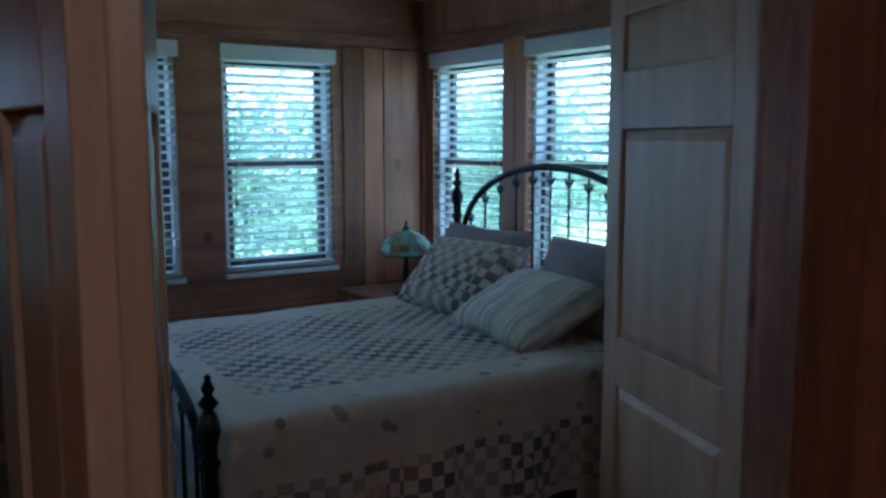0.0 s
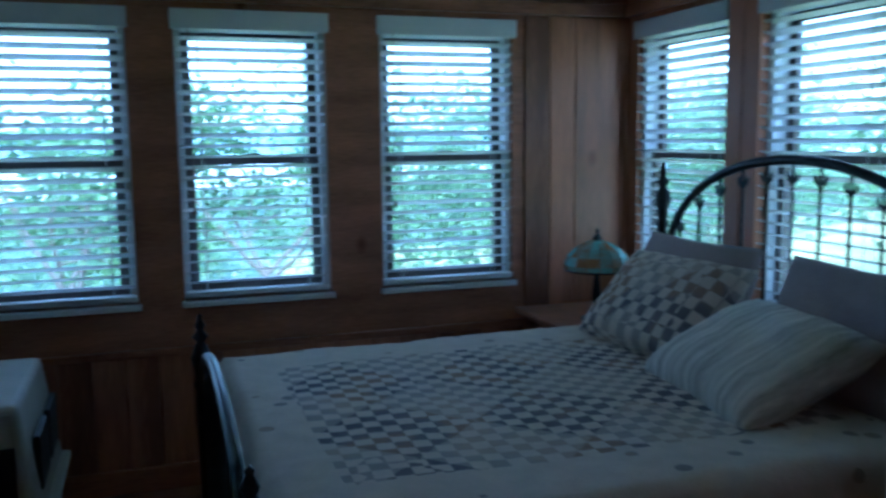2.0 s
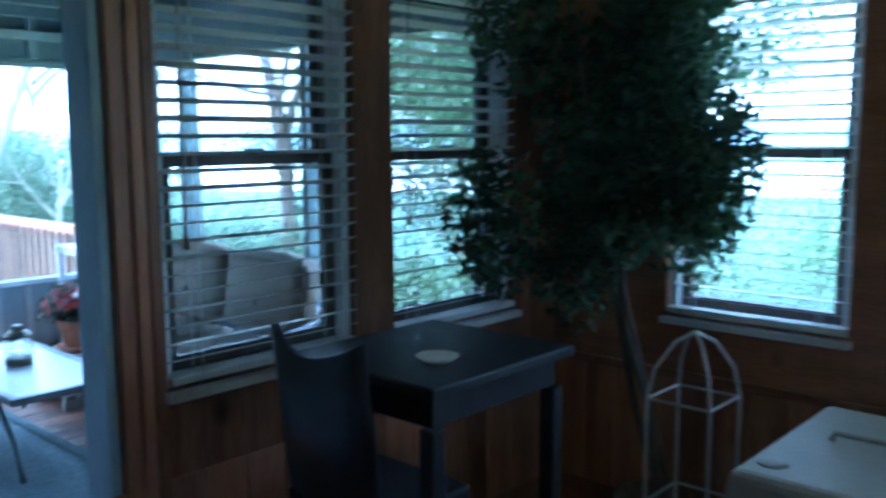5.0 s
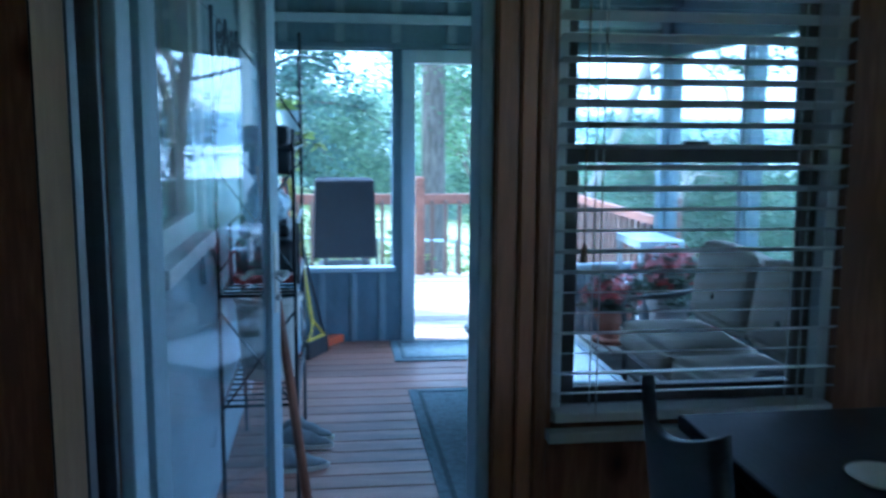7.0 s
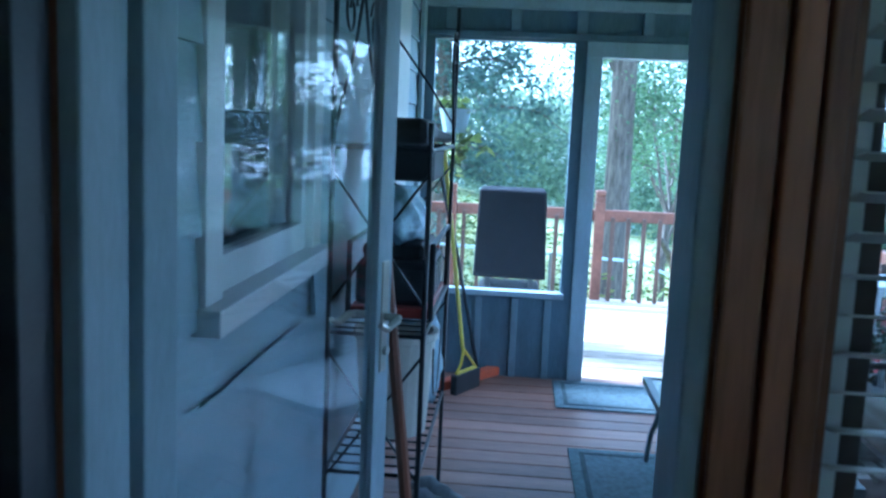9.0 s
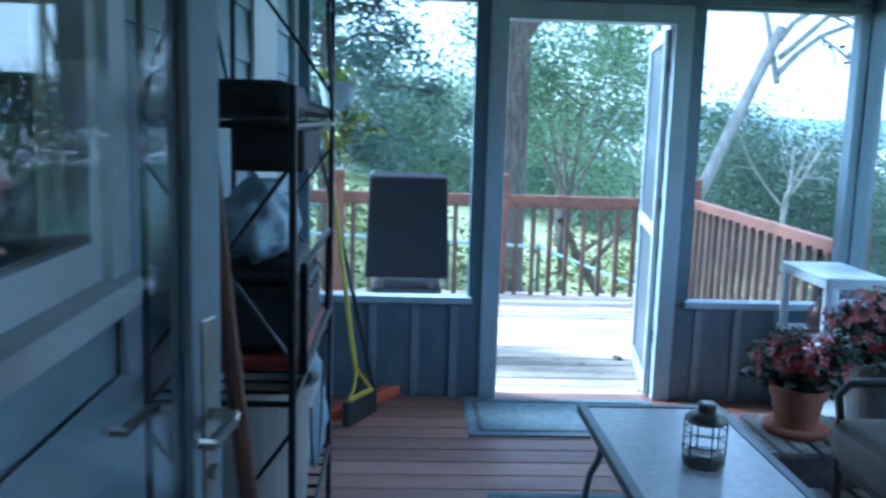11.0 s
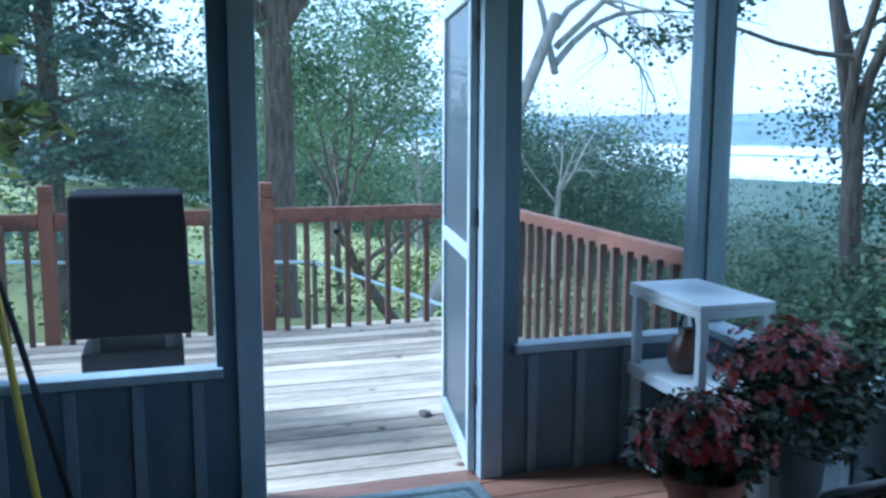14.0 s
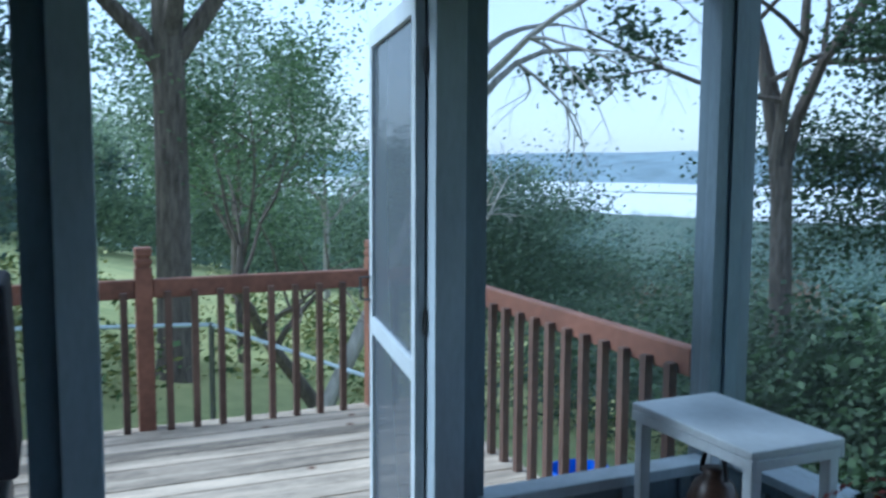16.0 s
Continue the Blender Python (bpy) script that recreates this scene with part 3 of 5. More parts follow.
SHAM = quilt_material("pieced_sham", (-0.25, 0.25, -0.34, 0.34), (-2, -1.9, -1, -3))
pillow("pillow", pose(3.87, -1.22, 0.92, 0, -46, 6), 0.45, 0.66, 0.17, SHAM, "patchwork sham pillow leaning by the headboard")
pillow("pillow", pose(4.03, -1.15, 0.94, 0, -70, 2), 0.44, 0.68, 0.16, GREYCLOTH, "mauve grey pillow behind the patchwork sham")
pillow("pillow", pose(4.03, -1.98, 0.94, 0, -70, 0), 0.44, 0.68, 0.16, GREYCLOTH, "mauve grey pillow standing by the headboard")
pillow("pillow", pose(3.79, -1.84, 0.87, 0, -26, -8), 0.48, 0.68, 0.18, STRIPE, "white striped pillow lying against a grey pillow")

# ---- nightstand and lamp ----
ns = thing("nightstand", (4.1, -0.45, 0), "small pine nightstand in the corner by the bed", "nightstand")
block("top", (3.78, 4.34, -0.72, -0.06, 0.68, 0.71), PINE_H, ns, 0.008)
block("body", (3.82, 4.30, -0.69, -0.1, 0.14, 0.68), PINE_H, ns, 0.004)
block("drawer_front", (3.805, 3.82, -0.66, -0.13, 0.48, 0.65), PINE_H, ns, 0.004)
for x in (3.84, 4.28):
    for y in (-0.67, -0.12):
        block("leg", (x - 0.02, x + 0.02, y - 0.02, y + 0.02, -0.012, 0.14), PINE, ns, 0.003)
lamp = thing("table_lamp", (4.0, -0.5, 0.71), "unlit stained glass table lamp on the nightstand", "lamp")
bm = bmesh.new()
lathe(bm, [(0.07, 0), (0.075, 0.012), (0.03, 0.03), (0.014, 0.06), (0.02, 0.12), (0.012, 0.2), (0.01, 0.31)], (4.0, -0.5, 0.71))
part("base", bm, IRON, lamp, smooth=True)
bm = bmesh.new()
prof = [(0.142, 0.235), (0.15, 0.26), (0.135, 0.3), (0.1, 0.335), (0.055, 0.36), (0.022, 0.37)]
for k in range(16):
    a0, a1 = 2 * math.pi * k / 16, 2 * math.pi * (k + 0.93) / 16
    for (r0, z0), (r1, z1) in zip(prof, prof[1:]):
        vs = [bm.verts.new((4.0 + r * math.cos(a), -0.5 + r * math.sin(a), 0.71 + z)) for r, z, a in ((r0, z0, a0), (r0, z0, a1), (r1, z1, a1), (r1, z1, a0))]
        bm.faces.new(vs)
sh = part("shade", bm, SHADEGLASS, lamp, "teal and amber stained glass shade")
sh.modifiers.new("pane", "SOLIDIFY").thickness = 0.003
bm = bmesh.new()
tube(bm, [(4.0 + 0.145 * math.cos(a), -0.5 + 0.145 * math.sin(a), 0.945) for a in (2 * math.pi * k / 24 for k in range(25))], 0.004, 6)
lathe(bm, [(0.024, 0.365), (0.02, 0.385), (0.006, 0.4), (0.009, 0.415), (0, 0.43)], (4.0, -0.5, 0.71), 10)
part("leading", bm, IRON, lamp)

# ---- pet crate ----
cr = thing("pet_crate", (1.45, -0.75, 0), "beige plastic pet travel crate on the floor", "pet crate")
def taper(bm, z0, z1, b0, b1, bev):
    """A tapering closed tub from plan b0 at z0 to plan b1 at z1."""
    vs = box(bm, 0, 1, 0, 1, 0, 1)
    for v in vs:
        b, z = (b1, z1) if v.co.z > 0.5 else (b0, z0)
        v.co = (b[0] if v.co.x < 0.5 else b[1], b[2] if v.co.y < 0.5 else b[3], z)
    bmesh.ops.bevel(bm, geom=list(bm.edges), offset=bev, segments=3, affect="EDGES", profile=0.5)
bm = bmesh.new()
taper(bm, 0.33, 0.735, (1.19, 1.72, -1.13, -0.37), (1.24, 1.67, -1.08, -0.40), 0.025)
part("top_shell", bm, CRATE, cr, smooth=False)
bm = bmesh.new()
taper(bm, -0.012, 0.31, (1.23, 1.68, -1.1, -0.4), (1.18, 1.73, -1.14, -0.36), 0.025)
part("bottom_shell", bm, CRATE2, cr)
block("rim", (1.165, 1.745, -1.155, -0.345, 0.305, 0.338), CRATE, cr, 0.008)
gate = block("gate", (1.25, 1.66, -1.135, -1.128, 0.08, 0.62), DARKMESH, cr, 0.002)
for k in range(12):
    x = 1.265 + k * 0.035
    bm = bmesh.new()
    tube(bm, [(x, -1.142, 0.09), (x, -1.136, 0.61)], 0.003, 5)
    part("gate_wire", bm, IRON, gate)
for k in range(2):
    block("side_vent", (1.692, 1.715, -0.98 + k * 0.3, -0.74 + k * 0.3, 0.42, 0.6), DARKMESH, cr, 0.004, m=pose(0, 0, 0))
bm = bmesh.new()
lathe(bm, [(0.035, 0), (0.035, 0.006), (0.022, 0.008)], (1.31, -0.98, 0.733), 14)
part("top_latch", bm, CRATE2, cr)
bm = bmesh.new()
tube(bm, [(1.36, -0.72, 0.735), (1.37, -0.72, 0.758), (1.53, -0.72, 0.758), (1.54, -0.72, 0.735)], 0.008, 8)
part("handle", bm, CRATE, cr)

# ---- desk, chair, plate ----
dk = thing("tall_table", (0.65, -1.34, 0), "tall near-black wooden table by the porch window", "table")
block("tabletop", (0.28, 0.80, -1.62, -1.06, 0.93, 0.96), DARKWOOD, dk, 0.006)
block("apron", (0.32, 0.76, -1.58, -1.10, 0.85, 0.93), DARKWOOD, dk, 0.003)
for x in (0.325, 0.755):
    for y in (-1.575, -1.105):
        block("leg", (x - 0.022, x + 0.022, y - 0.022, y + 0.022, -0.012, 0.85), DARKWOOD, dk, 0.004)
ch = thing("chair", (0.5, -1.55, 0), "near-black chair with a curved solid back at the table", "chair")
block("seat", (0.35, 0.69, -1.68, -1.36, 0.60, 0.635), DARKWOOD, ch, 0.01)
for x in (0.37, 0.67):
    block("leg", (x - 0.018, x + 0.018, -1.398, -1.362, -0.012, 0.60), DARKWOOD, ch, 0.003)
    block("leg", (x - 0.018, x + 0.018, -1.68, -1.644, -0.012, 0.60), DARKWOOD, ch, 0.003)
bm = bmesh.new()
g = []
for i in range(13):
    x = 0.35 + 0.33 * i / 12
    y = -1.67 - 0.04 * math.sin(math.pi * i / 12)
    top_z = 1.01 + 0.05 * (abs(i - 6) / 6) ** 2
    g.append([bm.verts.new((x, y, 0.6355)), bm.verts.new((x, y - 0.05, top_z))])
for a, b in zip(g, g[1:]):
    bm.faces.new((a[0], b[0], b[1], a[1]))
bk = part("backrest", bm, DARKWOOD, ch, smooth=True)
bk.modifiers.new("thick", "SOLIDIFY").thickness = 0.022
bm = bmesh.new()
lathe(bm, [(0.0, 0.004), (0.03, 0.004), (0.052, 0.013), (0.056, 0.015), (0.034, 0.0), (0, 0.0)], (0.64, -1.43, 0.961), 24)
tagged(part("plate", bm, CERAMIC, smooth=True), "cream ceramic saucer on the dark table", "plate")

# ---- plants ----
def leaf_cloud(bm, centre, size, n, leaf, rng, droop=0.3, hollow=0.35, lumps=9):
    """Many small folded leaves in uneven lumps about a centre."""
    cs = [Vector((rng.gauss(0, 0.5), rng.gauss(0, 0.5), rng.uniform(-0.9, 0.9))) for _ in range(lumps)]
    for k in range(n):
        c = cs[k % lumps]
        d = Vector((rng.gauss(0, 1), rng.gauss(0, 1), rng.gauss(0, 1))).normalized() * (rng.uniform(hollow, 1) ** 0.5) * 0.5
        p = c + d
        p = Vector((centre[0] + p.x * size[0], centre[1] + p.y * size[1], centre[2] + p.z * size[2]))
        ax = Vector((rng.gauss(0, 1), rng.gauss(0, 1), rng.gauss(0, 0.6) - droop)).normalized()
        sd = ax.orthogonal()
        sd.rotate(Matrix.Rotation(rng.uniform(0, 6.28), 3, ax))
        ll = leaf * rng.uniform(0.6, 1.3)
        a, b, t2 = p - ax * ll / 2, p + ax * ll / 2, sd.normalized() * ll * 0.24
        v = [bm.verts.new(q) for q in (a, p + t2, b, p - t2)]
        bm.faces.new(v)


rng = random.Random(5)
fi = thing("ficus_tree", (0.33, -0.45, 0), "tall potted ficus with dense dark leaves in the corner", "houseplant")
bm = bmesh.new()
lathe(bm, [(0.13, 0), (0.16, 0.1), (0.175, 0.3), (0.185, 0.32), (0.165, 0.32), (0.155, 0.27), (0, 0.27)], (0.75, -0.42, -0.012), 20)
part("basket", bm, WICKER, fi, "brown wicker basket", True)
bm = bmesh.new()
for k in range(3):
    a = k * 2.1
    tube(bm, [(0.75 + 0.03 * math.cos(a), -0.42 + 0.03 * math.sin(a), 0.24), (0.66 + 0.03 * math.cos(a + 1.5), -0.42 + 0.03 * math.sin(a + 1.5), 0.6), (0.55 + 0.02 * math.cos(a), -0.43, 1.0), (0.46 + 0.1 * math.cos(a), -0.42 + 0.1 * math.sin(a), 1.9)], [0.016, 0.014, 0.012, 0.005], 7)
part("trunk", bm, BARK, fi)
bm = bmesh.new()
leaf_cloud(bm, (0.50, -0.44, 1.62), (0.37, 0.35, 0.56), 13000, 0.047, rng, 0.7, 0.1, 18)
for v in bm.verts:
    v.co.x = max(v.co.x, 0.06)
    v.co.y = min(v.co.y, -0.06)
part("foliage", bm, LEAF, fi)

st = thing("plant_stand", (0.95, -0.62, 0), "small white wire plant stand with an arched top", "plant stand")
for k in range(4):
    a = math.pi / 4 + k * math.pi / 2
    cx, cy = 0.93 + 0.14 * math.cos(a), -0.62 + 0.14 * math.sin(a)
    bm = bmesh.new()
    tube(bm, [(cx, cy, -0.012), (cx, cy, 0.74), (0.93 + 0.12 * math.cos(a), -0.62 + 0.12 * math.sin(a), 0.83), (0.93 + 0.06 * math.cos(a), -0.62 + 0.06 * math.sin(a), 0.91), (0.93, -0.62, 0.94)], 0.006, 6)
    part("upright", bm, WIREWHITE, st)
for z in (0.12, 0.42, 0.74):
    bm = bmesh.new()
    tube(bm, [(0.93 + 0.14 * math.cos(math.pi / 4 + k * math.pi / 2), -0.62 + 0.14 * math.sin(math.pi / 4 + k * math.pi / 2), z) for k in range(5)], 0.005, 6)
    part("ring", bm, WIREWHITE, st)

# ---- bedroom porch door ----
pd = thing("door_3", (0.0, DY0, 0), "dark wooden porch door with a large glass pane standing open", "door", kind="structure")
dm = pose(0.02, DY0 - 0.02, 0, 0, 0, 11)
bm = bmesh.new()
for b in ((0, 0.12, -0.022, 0.022, 0.01, 2.0), (0.6, 0.72, -0.022, 0.022, 0.01, 2.0), (0.12, 0.6, -0.022, 0.022, 0.01, 0.62), (0.12, 0.6, -0.022, 0.022, 1.86, 2.0)):
    box(bm, *b, bev=0.003)
bmesh.ops.transform(bm, matrix=dm, verts=bm.verts)
part("door_leaf", bm, DARKWOOD, pd)
block("pane", (0.12, 0.6, -0.003, 0.003, 0.62, 1.86), GLASS, pd, 0, m=dm)
block("edge_strip", (0.72, 0.724, -0.018, 0.018, 0.01, 2.0), DOOR_PINE, pd, 0, m=dm)

# ---- porch materials ----
TERRA = mat("terracotta", (0.4, 0.17, 0.1), 0.8, vary=0.2, scale=9, bump=0.2)
PETAL = mat("red_pink_petals", (0.34, 0.035, 0.03), 0.6, vary=0.2, scale=6, second=(0.42, 0.19, 0.2), bump=0, island=0.9)
BEGLEAF = mat("begonia_leaf", (0.05, 0.065, 0.035), 0.45, vary=0.35, scale=5, second=(0.035, 0.06, 0.03), bump=0, island=0.6)
CUSHION = mat("taupe_cushion_cloth", (0.3, 0.27, 0.22), 0.9, vary=0.1, scale=7, bump=0.4)
PIPING = mat("dark_piping", (0.12, 0.11, 0.09), 0.9, vary=0.1, scale=9, bump=0.2)
ALUM = mat("dark_cast_metal", (0.14, 0.14, 0.14), 0.35, metal=0.7, vary=0.15, scale=15, bump=0.1)
TABLEFRAME = mat("grey_table_frame", (0.16, 0.19, 0.2), 0.4, metal=0.3, vary=0.1, scale=15, bump=0.1)
# TABLETOP base is raised so its colour carries part of the sky's reflection
TABLETOP = mat("pebbled_glass_top", (0.6, 0.62, 0.62), 0.12, vary=0.08, scale=30, bump=0.25, spec=0.8)
RUG = mat("grey_woven_mat", (0.2, 0.25, 0.27), 0.95, vary=0.2, scale=40, bump=0.6)
RUGBORDER = mat("dark_mat_border", (0.1, 0.13, 0.14), 0.95, vary=0.2, scale=40, bump=0.6)
PALLET = mat("grey_slat_wood", (0.33, 0.32, 0.29), 0.75, vary=0.25, scale=4, stretch=(5, 1, 5), bump=0.3, obj_rand=0.3)
ORANGE = mat("orange_red_plastic", (0.62, 0.13, 0.05), 0.45, vary=0.12, scale=8, bump=0.1)
YELLOW = mat("yellow_plastic", (0.66, 0.52, 0.05), 0.4, vary=0.1, scale=8, bump=0.05)
REDP = mat("red_enamel", (0.33, 0.05, 0.035), 0.4, vary=0.2, scale=8, bump=0.05)
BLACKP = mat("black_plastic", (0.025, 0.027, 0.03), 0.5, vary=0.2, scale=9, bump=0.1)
BUCKET = mat("cream_plastic", (0.6, 0.58, 0.5), 0.45, vary=0.08, scale=6, bump=0.05)
BAG = mat("crumpled_plastic_bag", (0.5, 0.62, 0.7), 0.25, vary=0.2, scale=7, bump=0.9)
POLEW = mat("orange_brown_wood", (0.22, 0.09, 0.045), 0.5, vary=0.2, scale=4, stretch=(4, 4, 0.6), bump=0.15)
SHOE = mat("grey_canvas", (0.24, 0.25, 0.26), 0.8, vary=0.2, scale=12, bump=0.3)
COVER = mat("black_grill_cover", (0.014, 0.014, 0.018), 0.75, vary=0.15, scale=3, bump=0.5, spec=0.15)
BLUEP = mat("blue_plastic", (0.02, 0.1, 0.55), 0.4, vary=0.1, scale=8, bump=0.05)

# ---- house wall on the porch: lap siding, window ----
def siding_board(x0, x1, z):
    bm = bmesh.new()
    v = [bm.verts.new(p) for p in ((x0, PS, z), (x1, PS, z), (x1, PS + 0.004, z + 0.185), (x0, PS + 0.004, z + 0.185), (x0, PS + 0.02, z), (x1, PS + 0.02, z))]
    v[2].co.y, v[3].co.y = PS + 0.005, PS + 0.005
    for f in ((4, 5, 2, 3), (0, 1, 5, 4), (0, 4, 3), (1, 2, 5)):
        bm.faces.new([v[i] for i in f])
    part("siding_board", bm, SIDING, wall_porch_south)


z = 0.0
while z < 2.4:
    for a, b in (((-4.2, SWIN[0] - 0.1), (SWIN[1] + 0.1, -0.136)) if 0.98 < z + 0.09 < 2.12 else ((-4.2, -0.136),)):
        if b - a > 0.05:
            siding_board(a, b, z)
    z += 0.18
sw = thing("window_10", (-1.32, PS, 1.5), "white trimmed house window in the lap siding of the porch", "window", kind="structure")
for b in ((SWIN[0] - 0.1, SWIN[0], 1.05, 2.1), (SWIN[1], SWIN[1] + 0.1, 1.05, 2.1)):
    block("casing", (b[0], b[1], PS - 0.005, PS + 0.028, b[2] + 0.07, b[3]), WHITE, sw, 0.003)
block("casing", (SWIN[0], SWIN[1], PS - 0.005, PS + 0.028, 2.02, 2.1), WHITE, sw, 0.003)
block("window_sill", (SWIN[0] - 0.12, SWIN[1] + 0.12, PS - 0.005, PS + 0.065, 1.065, 1.12), WHITE, sw, 0.004)
bm = bmesh.new()
for b in ((SWIN[0], SWIN[0] + 0.05, 1.12, 2.02), (SWIN[1] - 0.05, SWIN[1], 1.12, 2.02), (SWIN[0] + 0.05, SWIN[1] - 0.05, 1.12, 1.20), (SWIN[0] + 0.05, SWIN[1] - 0.05, 1.96, 2.02)):
    box(bm, b[0], b[1], PS - 0.04, PS + 0.005, b[2], b[3], 0.003)
part("window_frame", bm, WHITE, sw)
block("pane", (SWIN[0] + 0.05, SWIN[1] - 0.05, PS - 0.024, PS - 0.019, 1.20, 1.96), GLASS, sw, 0)
# flat black sheet added behind the pane to close the opening
block("black_backing", (SWIN[0] + 0.03, SWIN[1] - 0.03, PS - 0.12, PS - 0.1, 1.06, 2.02), BLACKP, sw, 0, "flat black sheet behind the glass")
tagged(block("trim_white_panel", (-3.55, -3.0, PS + 0.021, PS + 0.035, 0.0, 2.4), WHITE, bev=0.003), kind="structure")
tagged(block("trim_corner_board", (-4.2, -4.08, PS + 0.021, PS + 0.045, 0.0, 2.4), GREYPOST, bev=0.003), kind="structure")

# ---- storm door ----
sd = thing("door_4", (-0.14, DY0 + 0.03, 0), "full glass pale blue storm door standing open by the siding", "door", kind="structure")
sm = pose(-0.15, DY0 + 0.03, 0, 0, 0, 180 - 16.4)
bm = bmesh.new()
for b in ((0, 0.075, -0.016, 0.016, 0.02, 2.0), (0.775, 0.85, -0.016, 0.016, 0.02, 2.0), (0.075, 0.775, -0.016, 0.016, 0.02, 0.22), (0.075, 0.775, -0.016, 0.016, 1.9, 2.0)):
    box(bm, *b, bev=0.003)
bmesh.ops.transform(bm, matrix=sm, verts=bm.verts)
part("door_frame", bm, GREYPOST, sd)
block("pane", (0.075, 0.775, -0.003, 0.003, 0.22, 1.9), GLASS, sd, 0, m=sm)
NICKEL = mat("satin_nickel", (0.62, 0.6, 0.54), 0.3, metal=0.9, vary=0.1, scale=20, bump=0.05)
for s in (-1, 1):
    bm = bmesh.new()
    box(bm, 0.795, 0.83, s * 0.016 - 0.004, s * 0.016 + 0.004, 0.92, 1.18, 0.003)
    tube(bm, [(0.812, s * 0.016, 1.05), (0.812, s * 0.055, 1.05), (0.79, s * 0.062, 1.05), (0.735, s * 0.062, 1.04), (0.70, s * 0.06, 1.055)], [0.009, 0.009, 0.009, 0.008, 0.006], 8)
    tube(bm, [(0.812, s * 0.016, 0.97), (0.812, s * 0.03, 0.97)], 0.011, 8)
    bmesh.ops.transform(bm, matrix=sm, verts=bm.verts)
    part("lever_handle", bm, NICKEL, sd, "satin nickel lever")

# ---- screen walls: posts, sills, battens, headers ----
def strip(name, b, material=GREYPOST, parent=None):
    ob = block(name, b, material, parent, 0.004)
    return ob if parent is not None else tagged(ob, kind="structure")


for y0, y1 in ((-1.80, -1.71), (-0.88, -0.79)):
    strip("door_post", (PX - 0.1, PX + 0.02, y0, y1, 0, SDZ))
strip("door_head", (PX - 0.1, PX + 0.02, -1.80, -0.79, SDZ, 2.03))
strip("sill_west", (PX - 0.06, PX + 0.03, -2.69, -1.85, KNEE - 0.01, KNEE + 0.025))
strip("sill_west_north", (PX - 0.06, PX + 0.03, -0.74, PN, KNEE - 0.01, KNEE + 0.025))
strip("sill_north", (PX, -0.14, PN - 0.045, PN + 0.1, KNEE + 0.026, KNEE + 0.055))
for p in POSTX:
    strip("mullion_post", (p - 0.03, p + 0.03, PN - 0.03, PN - 0.001, KNEE + 0.06, 2.02), GREYBLUE)
strip("beam_west", (PX + 0.001, PX + 0.05, PS + 0.05, PN - 0.1, 2.2, 2.26))
strip("beam_west_low", (PX + 0.001, PX + 0.03, PS + 0.05, PN - 0.1, 2.035, 2.07), GREYBLUE)
me = shape("batten", BATTEN, (0, 0.014, -0.02, 0.02, 0.0, 0.49))
for y in (-2.58, -2.36, -2.14, -1.94, -0.66, -0.45, -0.24, -0.02):
    piece("batten", me, screen_wall_west, pose(PX + 0.001, y, 0))
me = shape("batten_high", BATTEN, (0, 0.03, -0.03, 0.03, 2.075, 2.415))
for k in range(8):
    piece("batten", me, screen_wall_west, pose(PX + 0.002, -2.6 + k * 0.38, 0))
me = shape("batten_north", BATTEN, (-0.02, 0.02, -0.014, 0, 0.0, 0.49))
for k in range(18):
    piece("batten", me, screen_wall_north, pose(-4.0 + k * 0.22, PN - 0.001, 0))
me = shape("rafter", GREYBLUE, (-0.02, 0.02, -2.7, 0.1, 2.33, 2.419))
for k in range(7):
    piece("rafter", me, ceiling_porch, pose(-0.7 - k * 0.55, 0, 0))

# ---- open screen door ----
scd = thing("door_5", (PX - 0.1, -0.86, 0), "white framed screen door swung out over the deck", "door", kind="structure")
dm = pose(PX - 0.04, -0.9, 0, 0, 0, 180 - 10)
bm = bmesh.new()
for b in ((0, 0.05, -0.014, 0.014, 0.015, 1.92), (0.74, 0.79, -0.014, 0.014, 0.015, 1.92), (0.05, 0.74, -0.014, 0.014, 0.015, 0.09), (0.05, 0.74, -0.014, 0.014, 1.86, 1.92), (0.05, 0.74, -0.014, 0.014, 0.86, 0.92)):
    box(bm, *b, bev=0.003)
bmesh.ops.transform(bm, matrix=dm, verts=bm.verts)
part("door_frame", bm, ALUWHITE, scd)
block("screen", (0.05, 0.74, -0.002, 0.001, 0.09, 1.86), DOORSCREEN, scd, 0, "dark insect screen", m=dm)
for z in (0.3, 1.0, 1.7):
    block("hinge", (-0.012, 0.012, -0.018, -0.012, z, z + 0.07), ALUM, scd, 0.001, m=dm)
bm = bmesh.new()
tube(bm, [(0.765, 0.014, 0.98), (0.765, 0.05, 0.98), (0.765, 0.05, 1.06), (0.765, 0.014, 1.06)], 0.006, 6)
bmesh.ops.transform(bm, matrix=dm, verts=bm.verts)
part("pull_handle", bm, ALUM, scd)

# ---- mats ----
def floor_mat(x0, x1, y0, y1, label):
    t = thing("door_mat", ((x0 + x1) / 2, (y0 + y1) / 2, 0), label, "mat")
    block("mat_body", (x0, x1, y0, y1, 0.0, 0.009), RUG, t, 0.003)
    bm = bmesh.new()
    d, e = 0.05, 0.022
    for b in ((x0 + d, x1 - d, y0 + d, y0 + d + e), (x0 + d, x1 - d, y1 - d - e, y1 - d), (x0 + d, x0 + d + e, y0 + d + e, y1 - d - e), (x1 - d - e, x1 - d, y0 + d + e, y1 - d - e)):
        box(bm, *b, 0.009, 0.0115)
    part("border", bm, RUGBORDER, t)


floor_mat(-4.16, -3.62, -1.89, -0.9, "grey blue rubber mat at the screen door")
floor_mat(-3.0, -0.75, -1.86, -1.12, "grey woven runner with a dark border line under the table")

